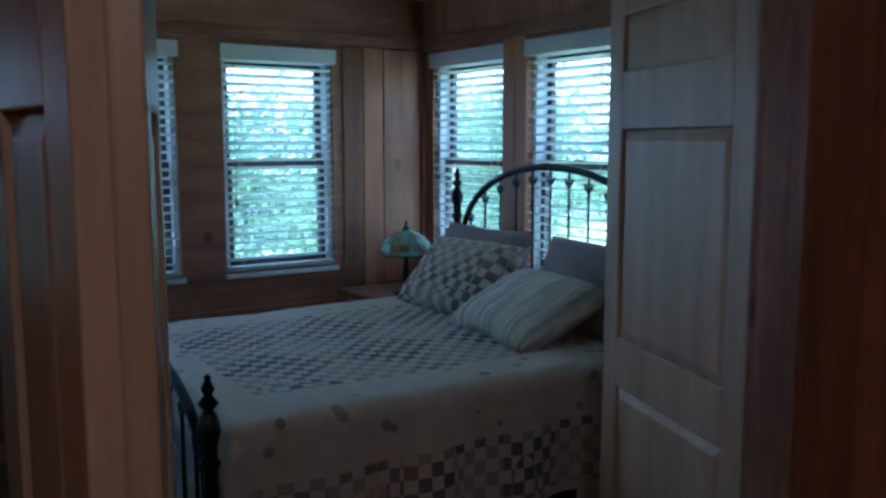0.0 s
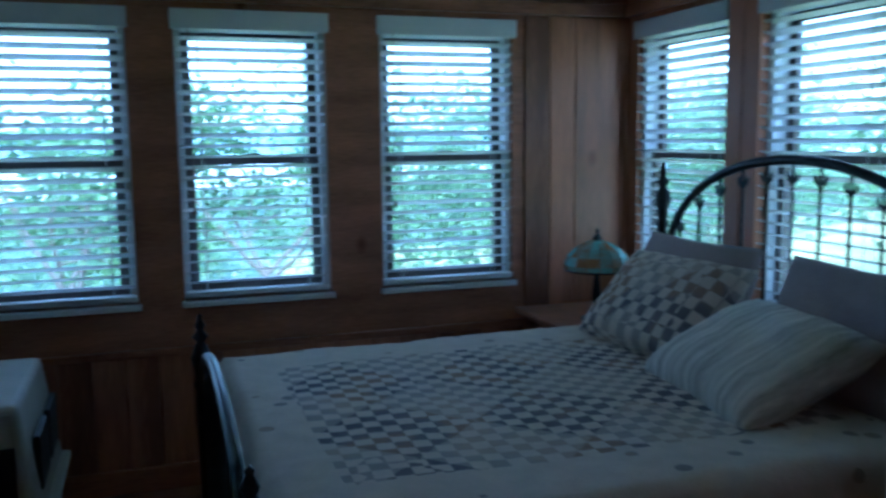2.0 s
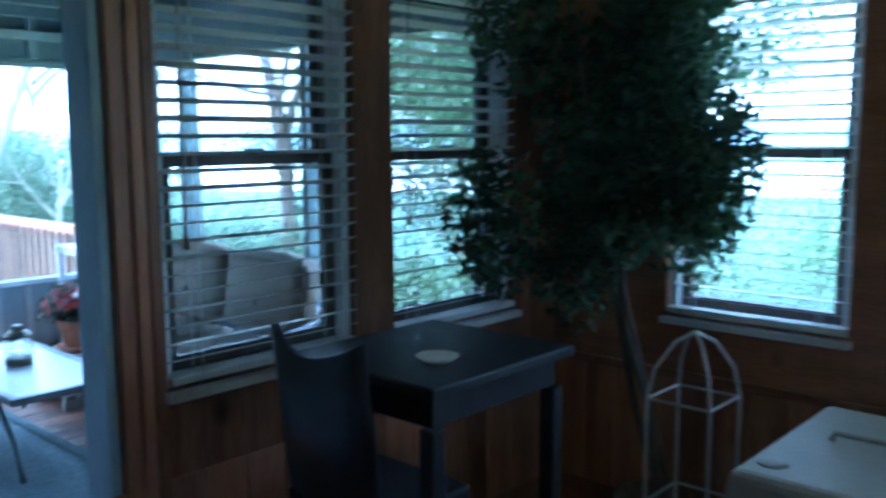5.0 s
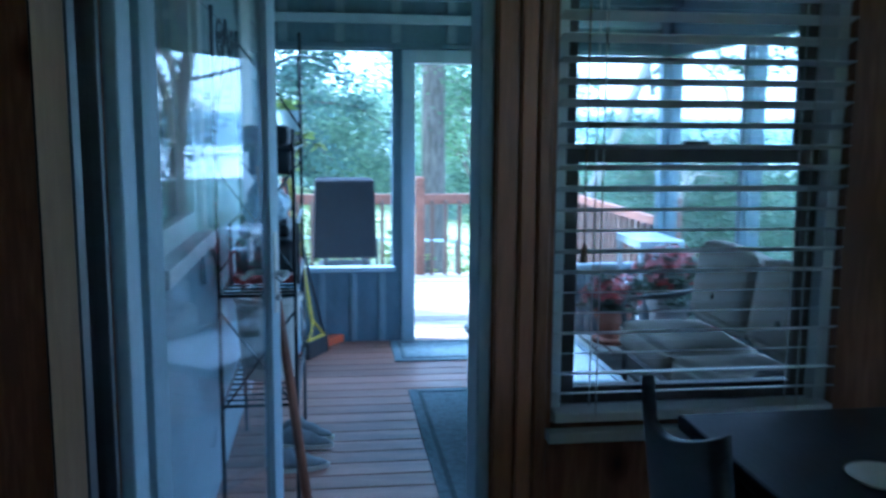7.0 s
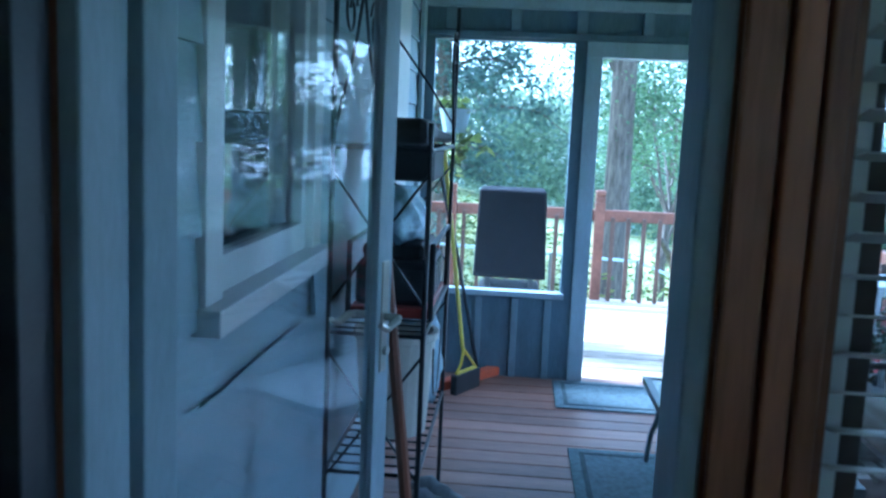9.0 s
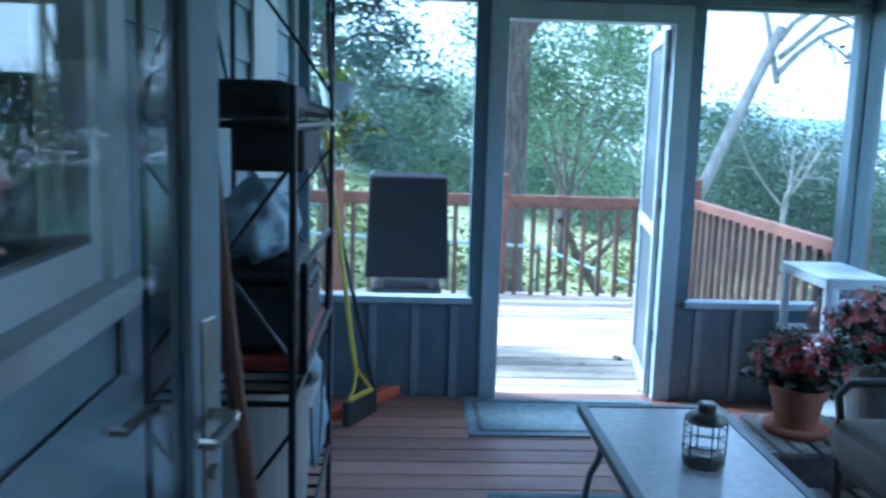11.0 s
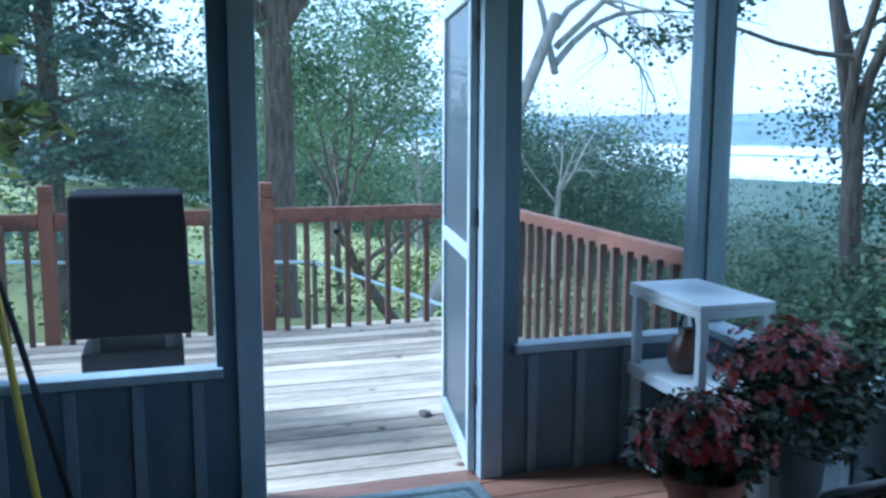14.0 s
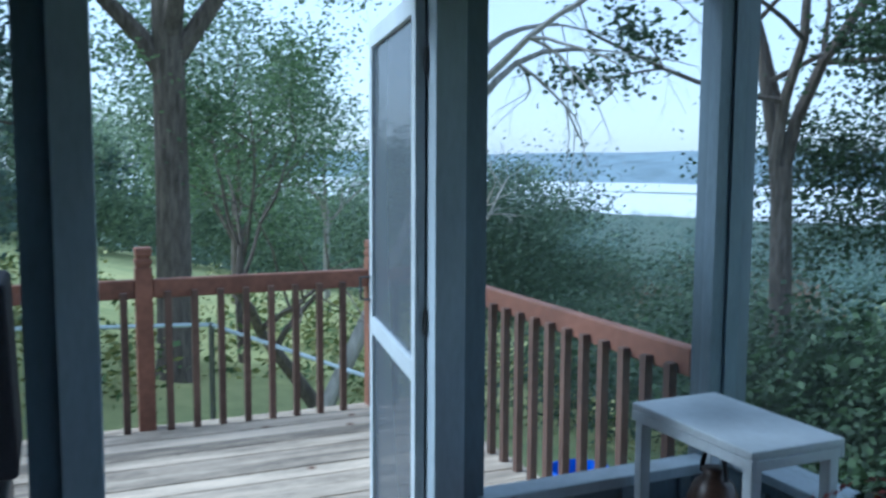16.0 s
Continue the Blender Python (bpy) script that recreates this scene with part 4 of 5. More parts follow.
# ---- coffee table and lantern ----
ct = thing("coffee_table", (-2.25, -1.3, 0), "low patio table with a pebbled glass top", "table")
TX0, TX1, TY0, TY1, TZ = -2.90, -1.72, -1.55, -1.01, 0.405
bm = bmesh.new()
for b in ((TX0, TX1, TY0, TY0 + 0.035), (TX0, TX1, TY1 - 0.035, TY1), (TX0, TX0 + 0.035, TY0 + 0.035, TY1 - 0.035), (TX1 - 0.035, TX1, TY0 + 0.035, TY1 - 0.035)):
    box(bm, *b, TZ - 0.03, TZ + 0.004, 0.004)
part("frame", bm, TABLEFRAME, ct)
block("glass_top", (TX0 + 0.035, TX1 - 0.035, TY0 + 0.035, TY1 - 0.035, TZ - 0.012, TZ), TABLETOP, ct, 0.001)
for x, s in ((TX0 + 0.06, 1), (TX1 - 0.06, -1)):
    for y in (TY0 + 0.04, TY1 - 0.04):
        bm = bmesh.new()
        tube(bm, [(x + s * 0.22, y, TZ - 0.03), (x + s * 0.16, y, TZ - 0.13), (x + s * 0.05, y, TZ - 0.22), (x, y, 0.1), (x - s * 0.03, y, 0.02)], 0.012, 8)
        part("leg", bm, TABLEFRAME, ct, smooth=True)
LANTERN = mat("dark_bronze_lantern", (0.17, 0.165, 0.13), 0.35, metal=0.7, vary=0.2, scale=25, bump=0.08)
ln = thing("lantern", (-2.34, -1.265, TZ), "glass storm lantern with a dark metal cap on the table", "lantern")
LX, LY = -2.34, -1.265
bm = bmesh.new()
lathe(bm, [(0.06, 0), (0.065, 0.01), (0.065, 0.035), (0.05, 0.04), (0, 0.04)], (LX, LY, TZ), 20)
part("base", bm, LANTERN, ln, smooth=False)
bm = bmesh.new()
lathe(bm, [(0.062, 0.14), (0.066, 0.15), (0.05, 0.165), (0.028, 0.172), (0.028, 0.195), (0.02, 0.2), (0, 0.2)], (LX, LY, TZ), 20)
part("cap", bm, LANTERN, ln)
bm = bmesh.new()
lathe(bm, [(0.055, 0.04), (0.057, 0.09), (0.055, 0.14)], (LX, LY, TZ), 20)
gl = part("chimney_glass", bm, GLASS, ln, smooth=True)
for k in range(6):
    a = k * math.pi / 3
    bm = bmesh.new()
    tube(bm, [(LX + 0.064 * math.cos(a), LY + 0.064 * math.sin(a), TZ + 0.03), (LX + 0.064 * math.cos(a), LY + 0.064 * math.sin(a), TZ + 0.145)], 0.0025, 5)
    part("guard_wire", bm, ALUM, ln)
for zz in (0.07, 0.11):
    bm = bmesh.new()
    tube(bm, [(LX + 0.066 * math.cos(a), LY + 0.066 * math.sin(a), TZ + zz) for a in (2 * math.pi * k / 20 for k in range(21))], 0.002, 5)
    part("guard_ring", bm, ALUM, ln)

# ---- loveseat ----
ls = thing("loveseat", (-1.85, -0.45, 0), "metal patio loveseat with thick taupe cushions", "loveseat")
def cushion(name, b, parent, puff=0.03):
    bm = bmesh.new()
    box(bm, *b, bev=0)
    bmesh.ops.subdivide_edges(bm, edges=bm.edges[:], cuts=7, use_grid_fill=True)
    cx, cy, cz = (b[0] + b[1]) / 2, (b[2] + b[3]) / 2, (b[4] + b[5]) / 2
    for v in bm.verts:
        u = [(v.co.x - cx) / ((b[1] - b[0]) / 2), (v.co.y - cy) / ((b[3] - b[2]) / 2), (v.co.z - cz) / ((b[5] - b[4]) / 2)]
        k = [1 - abs(q) ** 3 for q in u]
        n3 = noise.noise(v.co * 7) * 0.006
        v.co.x += (1 if u[0] > 0 else -1) * puff * k[1] * k[2] * (abs(u[0]) > 0.98)
        v.co.y += (1 if u[1] > 0 else -1) * puff * k[0] * k[2] * (abs(u[1]) > 0.98)
        v.co.z += (1 if u[2] > 0 else -1) * puff * k[0] * k[1] * (abs(u[2]) > 0.98) + n3
    bmesh.ops.bevel(bm, geom=[e for e in bm.edges if e.calc_face_angle(0) > 0.9], offset=0.02, segments=2, affect="EDGES")
    return part(name, bm, CUSHION, parent, smooth=True)


cushion("seat_cushion", (-2.52, -1.82, -0.78, -0.33, 0.37, 0.5), ls)
cushion("seat_cushion", (-1.8, -1.10, -0.78, -0.33, 0.37, 0.5), ls)
for x0, x1 in ((-2.52, -1.9), (-1.88, -1.26)):
    c = cushion("back_cushion", (x0, x1, -0.45, -0.33, 0.0, 0.37), ls, 0.03)
    c.matrix_basis = pose(0.06, 0.02, 0.5, -8)
    bm = bmesh.new()
    lathe(bm, [(0.018, 0), (0.012, 0.01), (0, 0.012)], (0, 0, 0), 10)
    bmesh.ops.transform(bm, matrix=pose((x0 + x1) / 2 + 0.06, -0.435, 0.70, 82), verts=bm.verts)
    part("tuft_button", bm, PIPING, ls)
for x in (-2.51, -1.08):
    bm = bmesh.new()
    tube(bm, [(x, -0.74, 0.0), (x, -0.74, 0.3), (x, -0.75, 0.5), (x, -0.765, 0.58), (x, -0.73, 0.62), (x, -0.6, 0.625), (x, -0.5, 0.63), (x, -0.36, 0.66)], 0.015, 8)
    part("armrest", bm, ALUM, ls, smooth=True)
    bm = bmesh.new()
    tube(bm, [(x, -0.2, 0.0), (x, -0.36, 0.4), (x, -0.33, 0.66), (x, -0.27, 0.85)], 0.014, 8)
    part("back_leg", bm, ALUM, ls, smooth=True)
for b in ((-2.51, -1.08, -0.75, -0.72, 0.325, 0.368), (-2.51, -1.08, -0.37, -0.34, 0.325, 0.368)):
    block("seat_rail", b, ALUM, ls, 0.004)
bm = bmesh.new()
tube(bm, [(-2.51, -0.27, 0.85), (-2.1, -0.265, 0.87), (-1.79, -0.265, 0.875), (-1.4, -0.265, 0.87), (-1.08, -0.27, 0.85)], 0.014, 8)
part("top_rail", bm, ALUM, ls, smooth=True)

# ---- flower pots on slatted pallets ----
def pallet(name, x0, x1, y0, y1, z0, z1, n, label):
    t = thing(name, ((x0 + x1) / 2, (y0 + y1) / 2, z0), label, "pallet", "slatted wooden pallets")
    w = (y1 - y0) / n
    for k in range(n):
        block("slat", (x0, x1, y0 + k * w, y0 + (k + 0.7) * w, z1 - 0.025, z1), PALLET, t, 0.003)
    for x in (x0 + 0.02, (x0 + x1) / 2 - 0.02, x1 - 0.06):
        block("bearer", (x, x + 0.04, y0, y1 - 0.3 * w, z0, z1 - 0.0255), PALLET, t, 0.003)


pallet("pallet", -3.32, -2.66, -0.9, -0.06, 0.0, 0.09, 10, "low grey slatted wooden pallet on the porch floor")
pallet("slatted_crate", -3.30, -2.86, -0.84, -0.38, 0.091, 0.24, 6, "raised grey slatted stand under a flower pot")


def flower_pot(x, y, z, r, h, bloom, n, seed, label, clay=TERRA):
    t = thing("flower_pot", (x, y, z), label, "potted flower", "begonias in pots")
    bm = bmesh.new()
    lathe(bm, [(r * 1.15, 0), (r * 1.25, 0.02), (r * 1.2, 0.03), (r * 0.7, 0.03)], (x, y, z), 24)
    part("saucer", bm, clay, t, smooth=False)
    bm = bmesh.new()
    lathe(bm, [(r * 0.72, 0.012), (r * 0.95, h * 0.8), (r * 1.06, h * 0.8), (r * 1.08, h), (r * 0.96, h), (r * 0.9, h * 0.88), (0, h * 0.88)], (x, y, z), 24)
    part("pot", bm, clay, t)
    g = random.Random(seed)
    bm = bmesh.new()
    leaf_cloud(bm, (x, y, z + h + bloom * 0.5), (bloom * 0.78, bloom * 0.78, bloom * 0.5), int(n * 2.2), 0.04, g, 0.0, 0.1, 12)
    part("leaves", bm, BEGLEAF, t)
    bm = bmesh.new()
    for k in range(n // 6):
        a, e = g.uniform(0, 6.28), g.uniform(-0.2, 1.3)
        d = Vector((math.cos(a) * math.cos(e), math.sin(a) * math.cos(e), math.sin(e) * 0.75))
        p = Vector((x, y, z + h + bloom * 0.42)) + d * bloom * g.uniform(0.6, 0.92)
        u = d.orthogonal().normalized()
        for j in range(4):
            u.rotate(Matrix.Rotation(1.57 + g.uniform(-0.2, 0.2), 3, d))
            s = d.cross(u)
            bm.faces.new([bm.verts.new(q) for q in (p, p + u * 0.016 + s * 0.011 + d * 0.004, p + u * 0.026 + d * 0.007, p + u * 0.016 - s * 0.011 + d * 0.004)])
    part("blossoms", bm, PETAL, t, "red and pink blossoms")


flower_pot(-3.09, -0.62, 0.241, 0.105, 0.19, 0.21, 700, 1, "terracotta pot of red and pink begonias on a slatted stand")
flower_pot(-3.27, -0.2, 0.091, 0.13, 0.4, 0.28, 1000, 2, "large grey pot of red and pink begonias beside the shelf", mat("grey_stone_pot", (0.24, 0.24, 0.23), 0.8, vary=0.15, scale=9, bump=0.2))
flower_pot(-2.76, -0.18, 0.091, 0.1, 0.16, 0.2, 500, 3, "low pot of red begonias behind the loveseat arm")

# ---- white plastic shelf ----
ps = thing("plastic_shelf", (-3.9, -0.1, 0), "small white plastic two-tier shelf in the porch corner", "shelf")
for z in (0.745, 0.42, 0.08):
    tier = block("tier", (-4.15, -3.66, -0.26, 0.05, z, z + 0.022), ALUWHITE, ps, 0.004)
    for b in ((-4.15, -3.66, -0.26, -0.25), (-4.15, -3.66, 0.04, 0.05), (-4.15, -4.14, -0.249, 0.039), (-3.67, -3.66, -0.249, 0.039)):
        block("lip", (*b, z - 0.03, z - 0.0005), ALUWHITE, tier, 0.002)
for x in (-4.125, -3.685):
    for y in (-0.235, 0.025):
        block("leg", (x - 0.017, x + 0.017, y - 0.017, y + 0.017, 0.0, 0.75), ALUWHITE, ps, 0.005)
ot = thing("garden_jug", (-3.95, -0.12, 0.443), "small brown pottery jug with a loop handle on the shelf", "jug")
bm = bmesh.new()
lathe(bm, [(0.05, 0), (0.07, 0.03), (0.075, 0.08), (0.055, 0.13), (0.03, 0.15), (0.035, 0.17), (0, 0.17)], (-3.95, -0.12, 0.443), 18)
part("body", bm, mat("dark_brown_glaze", (0.09, 0.05, 0.035), 0.35, vary=0.3, scale=9, bump=0.1), ot, smooth=True)
bm = bmesh.new()
tube(bm, [(-3.95 + 0.05 * math.cos(a), -0.12, 0.59 + 0.09 * math.sin(a)) for a in (math.pi * k / 10 for k in range(11))], 0.007, 6)
part("handle", bm, BLACKP, ot)

# ---- iron rack with its load ----
rk = thing("iron_rack", (-1.95, -2.55, 0), "black wrought iron scrolled rack against the siding", "rack")
RX0, RX1, RY0, RY1 = -2.42, -1.52, -2.72, -2.43
for x in (RX0, RX1):
    for y in (RY0, RY1):
        bm = bmesh.new()
        tube(bm, [(x, y, 0.0), (x, y, 1.95 if y == RY0 or x == RX0 else 1.5)], 0.008, 6)
        part("upright", bm, IRON, rk)
SHELFWIRE = shape("shelf_wire", IRON, (-0.003, 0.003, RY0, RY1, -0.003, 0.003), bev=0)
for z in (0.42, 0.86, 1.42):
    bm = bmesh.new()
    tube(bm, [(RX0, RY0, z), (RX1, RY0, z), (RX1, RY1, z), (RX0, RY1, z), (RX0, RY0, z)], 0.007, 6)
    grid = part("shelf_rim", bm, IRON, rk)
    for k in range(1, 12):
        piece("shelf_wire", SHELFWIRE, grid, pose(RX0 + (RX1 - RX0) * k / 12, 0, z))


def scroll(cx, y, cz, r, s):
    bm = bmesh.new()
    pts = []
    for k in range(22):
        a = 0.3 + k * 0.42
        rr = r * (1 - 0.036 * k)
        pts.append((cx + s * rr * math.cos(a), y, cz + rr * math.sin(a)))
    tube(bm, pts, 0.005, 5)
    part("scroll", bm, IRON, rk)


for x, s in ((RX0, -1), (RX1, 1)):
    for z in (0.6, 1.15):
        bm = bmesh.new()
        tube(bm, [(x, RY0, z - 0.2), (x, (RY0 + RY1) / 2, z), (x, RY0, z + 0.2)], 0.005, 5)
        tube(bm, [(x, RY1, z - 0.2), (x, (RY0 + RY1) / 2, z), (x, RY1, z + 0.2)], 0.005, 5)
        part("side_scroll", bm, IRON, rk)
scroll(-2.2, RY0, 1.84, 0.1, 1)
scroll(-1.75, RY0, 1.84, 0.1, -1)
bm = bmesh.new()
tube(bm, [(RX0, RY0, 1.45), (-2.1, RY0, 1.75), (-1.97, RY0, 1.95), (-1.84, RY0, 1.75), (RX1, RY0, 1.45)], 0.006, 6)
part("gable_bar", bm, IRON, rk)
scroll(-2.32, RY1, 1.78, 0.075, -1)
bm = bmesh.new()
tube(bm, [(-2.245, RY1, 1.80), (-2.26, RY1, 1.70), (-2.34, RY1, 1.56), (RX0, RY1, 1.44)], 0.006, 6)
part("scroll_stem", bm, IRON, rk)
bm = bmesh.new()
tube(bm, [(RX0, RY1, 1.5), (RX0, RY1 - 0.1, 1.65), (RX0, RY0, 1.9)], 0.005, 6)
part("brace", bm, IRON, rk)

gen = thing("generator", (-1.95, -2.55, 0.868), "red and black portable generator on the iron rack", "generator")
block("engine_block", (-2.2, -1.72, -2.68, -2.44, 0.91, 1.05), BLACKP, gen, 0.02)
block("base_tray", (-2.24, -1.7, -2.69, -2.43, 0.875, 0.909), REDP, gen, 0.006)
block("side_panel", (-2.235, -2.202, -2.66, -2.45, 0.91, 1.05), REDP, gen, 0.004)
for k in range(5):
    block("cooling_fin", (-2.1 + k * 0.07, -2.06 + k * 0.07, -2.438, -2.43, 0.93, 1.03), ALUM, gen, 0.002)
block("fuel_tank", (-2.15, -1.78, -2.67, -2.46, 1.052, 1.105), BLACKP, gen, 0.02)
bm = bmesh.new()
for y in (-2.69, -2.425):
    tube(bm, [(-2.27, y, 0.885), (-2.27, y, 1.12), (-1.67, y, 1.12), (-1.67, y, 0.885), (-2.27, y, 0.885)], 0.009, 6)
part("roll_frame", bm, IRON, gen)
tl = thing("leaf_blower", (-2.0, -2.55, 1.427), "black power tool lying on the top shelf", "power tool")
block("motor_body", (-1.97, -1.66, -2.64, -2.45, 1.43, 1.515), BLACKP, tl, 0.03)
bm = bmesh.new()
tube(bm, [(-1.93, -2.53, 1.475), (-2.2, -2.5, 1.465), (-2.46, -2.45, 1.45)], [0.032, 0.026, 0.018], 10)
part("nozzle", bm, BLACKP, tl)
tl2 = thing("tool_case", (-2.2, -2.55, 1.25), "black tool case hooked under the top shelf", "case")
block("case_body", (-2.38, -1.98, -2.64, -2.46, 1.30, 1.41), BLACKP, tl2, 0.012)
bm = bmesh.new()
tube(bm, [(-2.3, -2.5, 1.41), (-2.3, -2.5, 1.43), (-2.08, -2.5, 1.43), (-2.08, -2.5, 1.41)], 0.005, 6)
part("carry_handle", bm, ALUM, tl2)
bk2 = thing("bucket", (-1.9, -2.56, 0.43), "cream plastic bucket on the lower rack shelf", "bucket")
bm = bmesh.new()
lathe(bm, [(0.115, 0), (0.14, 0.33), (0.15, 0.335), (0.15, 0.36), (0.132, 0.36), (0.11, 0.02), (0, 0.02)], (-1.93, -2.565, 0.428), 26)
part("pail", bm, BUCKET, bk2, smooth=False)
bm = bmesh.new()
tube(bm, [(-1.93 + 0.14 * math.cos(a), -2.42, 0.76 - 0.2 * math.sin(a)) for a in (math.pi * k / 12 for k in range(13))], 0.003, 5)
part("bail", bm, ALUM, bk2)


def bag(name, at, size, seed, label):
    bm = bmesh.new()
    bmesh.ops.create_icosphere(bm, subdivisions=4, radius=1)
    for v in bm.verts:
        n1 = noise.noise(v.co * 2.3 + Vector((seed, 0, 0))) * 0.28 + noise.noise(v.co * 6 + Vector((0, seed, 0))) * 0.12
        v.co = Vector((v.co.x * size[0], v.co.y * size[1], max(v.co.z, -0.72) * size[2])) * (1 + n1) + Vector(at)
    return tagged(part(name, bm, BAG, smooth=True), label, "bag")


bag("plastic_bag", (-2.27, -2.53, 0.6), (0.12, 0.1, 0.23), 3, "crumpled clear blue plastic bag beside the bucket")
bag("plastic_bag", (-2.12, -2.55, 0.815), (0.14, 0.1, 0.04), 8, "crumpled pale plastic sack on top of the bucket")
bag("plastic_sack", (-1.9, -2.56, 1.18), (0.15, 0.09, 0.1), 5, "crumpled plastic sack on the generator")


def shoe(at, rz, label):
    t = thing("shoe", at, label, "shoe", "shoes on the rack floor")
    t.matrix_basis = pose(*at, 0, 0, rz)
    bpy.context.view_layer.update()
    m = t.matrix_basis
    bm = bmesh.new()
    bmesh.ops.create_uvsphere(bm, u_segments=16, v_segments=10, radius=1)
    for v in bm.verts:
        x = v.co.x
        v.co = Vector((x * 0.135, v.co.y * (0.045 - 0.008 * x), 0.02 + max(0, v.co.z) * (0.055 + 0.03 * (x < -0.2) - 0.02 * (x > 0.3))))
    bmesh.ops.transform(bm, matrix=m, verts=bm.verts)
    part("upper", bm, SHOE, t, smooth=True)
    bm = bmesh.new()
    lathe(bm, [(0.05, 0), (0.052, 0.02), (0, 0.021)], (0, 0, 0), 16)
    for v in bm.verts:
        v.co.x *= 2.75
    bmesh.ops.transform(bm, matrix=m, verts=bm.verts)
    part("sole", bm, BUCKET, t)


shoe((-2.3, -2.42, 0.0), 70, "worn grey canvas shoe on the porch floor")
shoe((-2.18, -2.43, 0.0), 78, "worn grey canvas shoe on the porch floor")
shoe((-1.9, -2.45, 0.0), 95, "worn grey canvas shoe on the porch floor")
bm = bmesh.new()
tube(bm, [(-1.12, -2.36, 0.0), (-1.2, -2.44, 0.6), (-1.27, -2.51, 1.1), (-1.3, -2.54, 1.37)], [0.018, 0.017, 0.016, 0.013], 8)
tagged(part("wooden_pole", bm, POLEW), "orange brown wooden pole leaning on the rack", "pole")

# ---- brooms and the orange board by the screen wall ----
br = thing("push_broom", (-4.0, -2.45, 0), "yellow handled broom leaning in the porch corner", "broom")
bm = bmesh.new()
tube(bm, [(-3.86, -2.42, 0.2), (-4.1, -2.6, 1.36)], 0.012, 8)
part("handle", bm, YELLOW, br)
bm = bmesh.new()
for s in (-1, 1):
    tube(bm, [(-3.855, -2.42, 0.24), (-3.84 + 0.05 * s, -2.4 - 0.03 * s, 0.16), (-3.84 + 0.09 * s, -2.4 - 0.05 * s, 0.12)], 0.008, 6)
tube(bm, [(-3.93, -2.35, 0.12), (-3.75, -2.45, 0.12)], 0.012, 6)
part("yoke", bm, YELLOW, br)
bm = bmesh.new()
box(bm, -0.13, 0.13, -0.02, 0.02, 0.0, 0.115, 0.006)
bmesh.ops.transform(bm, matrix=pose(-3.84, -2.4, 0.0, 0, 0, -29), verts=bm.verts)
part("bristles", bm, BLACKP, br)
sb = thing("scraper", (-4.1, -2.35, 0), "long orange scraper head lying on the porch floor", "scraper")
bm = bmesh.new()
box(bm, -0.31, 0.31, -0.035, 0.035, 0.0, 0.055, 0.008)
bmesh.ops.transform(bm, matrix=pose(-4.06, -2.36, 0.0, 0, 0, 143), verts=bm.verts)
part("blade", bm, ORANGE, sb)
bm = bmesh.new()
tube(bm, [(-4.1, -2.34, 0.05), (-4.12, -2.5, 0.75), (-4.13, -2.66, 1.38)], 0.011, 8)
part("handle", bm, BLACKP, sb)
hp = thing("hanging_planter", (-4.5, -2.62, 1.5), "grey hanging planter with yellow green leaves outside the screen", "planter")
bm = bmesh.new()
lathe(bm, [(0.07, 0), (0.1, 0.14), (0.108, 0.15), (0.09, 0.15), (0, 0.13)], (-4.55, -2.58, 1.47), 18)
part("pot", bm, GREYPOST, hp)
bm = bmesh.new()
leaf_cloud(bm, (-4.55, -2.58, 1.65), (0.12, 0.12, 0.05), 120, 0.07, random.Random(9), 0.3)
leaf_cloud(bm, (-4.53, -2.52, 1.32), (0.12, 0.14, 0.14), 70, 0.1, random.Random(10), 0.6)
part("leaves", bm, mat("yellow_green_leaf", (0.3, 0.36, 0.08), 0.5, vary=0.3, scale=5, bump=0, island=0.5), hp)
bm = bmesh.new()
for a in (0, 2.1, 4.2):
    tube(bm, [(-4.55 + 0.1 * math.cos(a), -2.58 + 0.1 * math.sin(a), 1.62), (-4.55, -2.58, 2.42)], 0.002, 4)
part("hanger", bm, ALUM, hp)

# ---- deck ----
gr = thing("smoker_grill", (-5.2, -2.18, 0), "smoker grill under a black fitted cover on the deck", "grill")
bm = bmesh.new()
taper(bm, 0.47, 1.09, (-5.47, -5.02, -2.44, -1.93), (-5.45, -5.04, -2.42, -1.95), 0.02)
for v in bm.verts:
    v.co += Vector((noise.noise(v.co * 5), noise.noise(v.co * 5 + Vector((4, 0, 0))), 0)) * 0.006
part("cover", bm, COVER, gr, "black vinyl cover")
block("base_cabinet", (-5.42, -5.06, -2.4, -1.97, 0.2, 0.4), BLACKP, gr, 0.01)
for x in (-5.38, -5.1):
    for y in (-2.34, -2.03):
        block("leg", (x - 0.02, x + 0.02, y - 0.02, y + 0.02, -0.03, 0.5), ALUM, gr, 0.003)

def rail_post(x, y):
    t = thing("deck_post", (x, y, -0.05), "red brown stained deck rail post with a grooved top", "post", "deck rail posts", kind="")
    bm = bmesh.new()
    box(bm, x - 0.045, x + 0.045, y - 0.045, y + 0.045, -0.05, 0.89, 0.004)
    box(bm, x - 0.038, x + 0.038, y - 0.038, y + 0.038, 0.89, 0.905, 0)
    box(bm, x - 0.045, x + 0.045, y - 0.045, y + 0.045, 0.905, 0.935, 0.004)
    box(bm, x - 0.038, x + 0.038, y - 0.038, y + 0.038, 0.935, 0.95, 0)
    box(bm, x - 0.045, x + 0.045, y - 0.045, y + 0.045, 0.95, 1.0, 0.01)
    part("shaft", bm, RAILW, t)


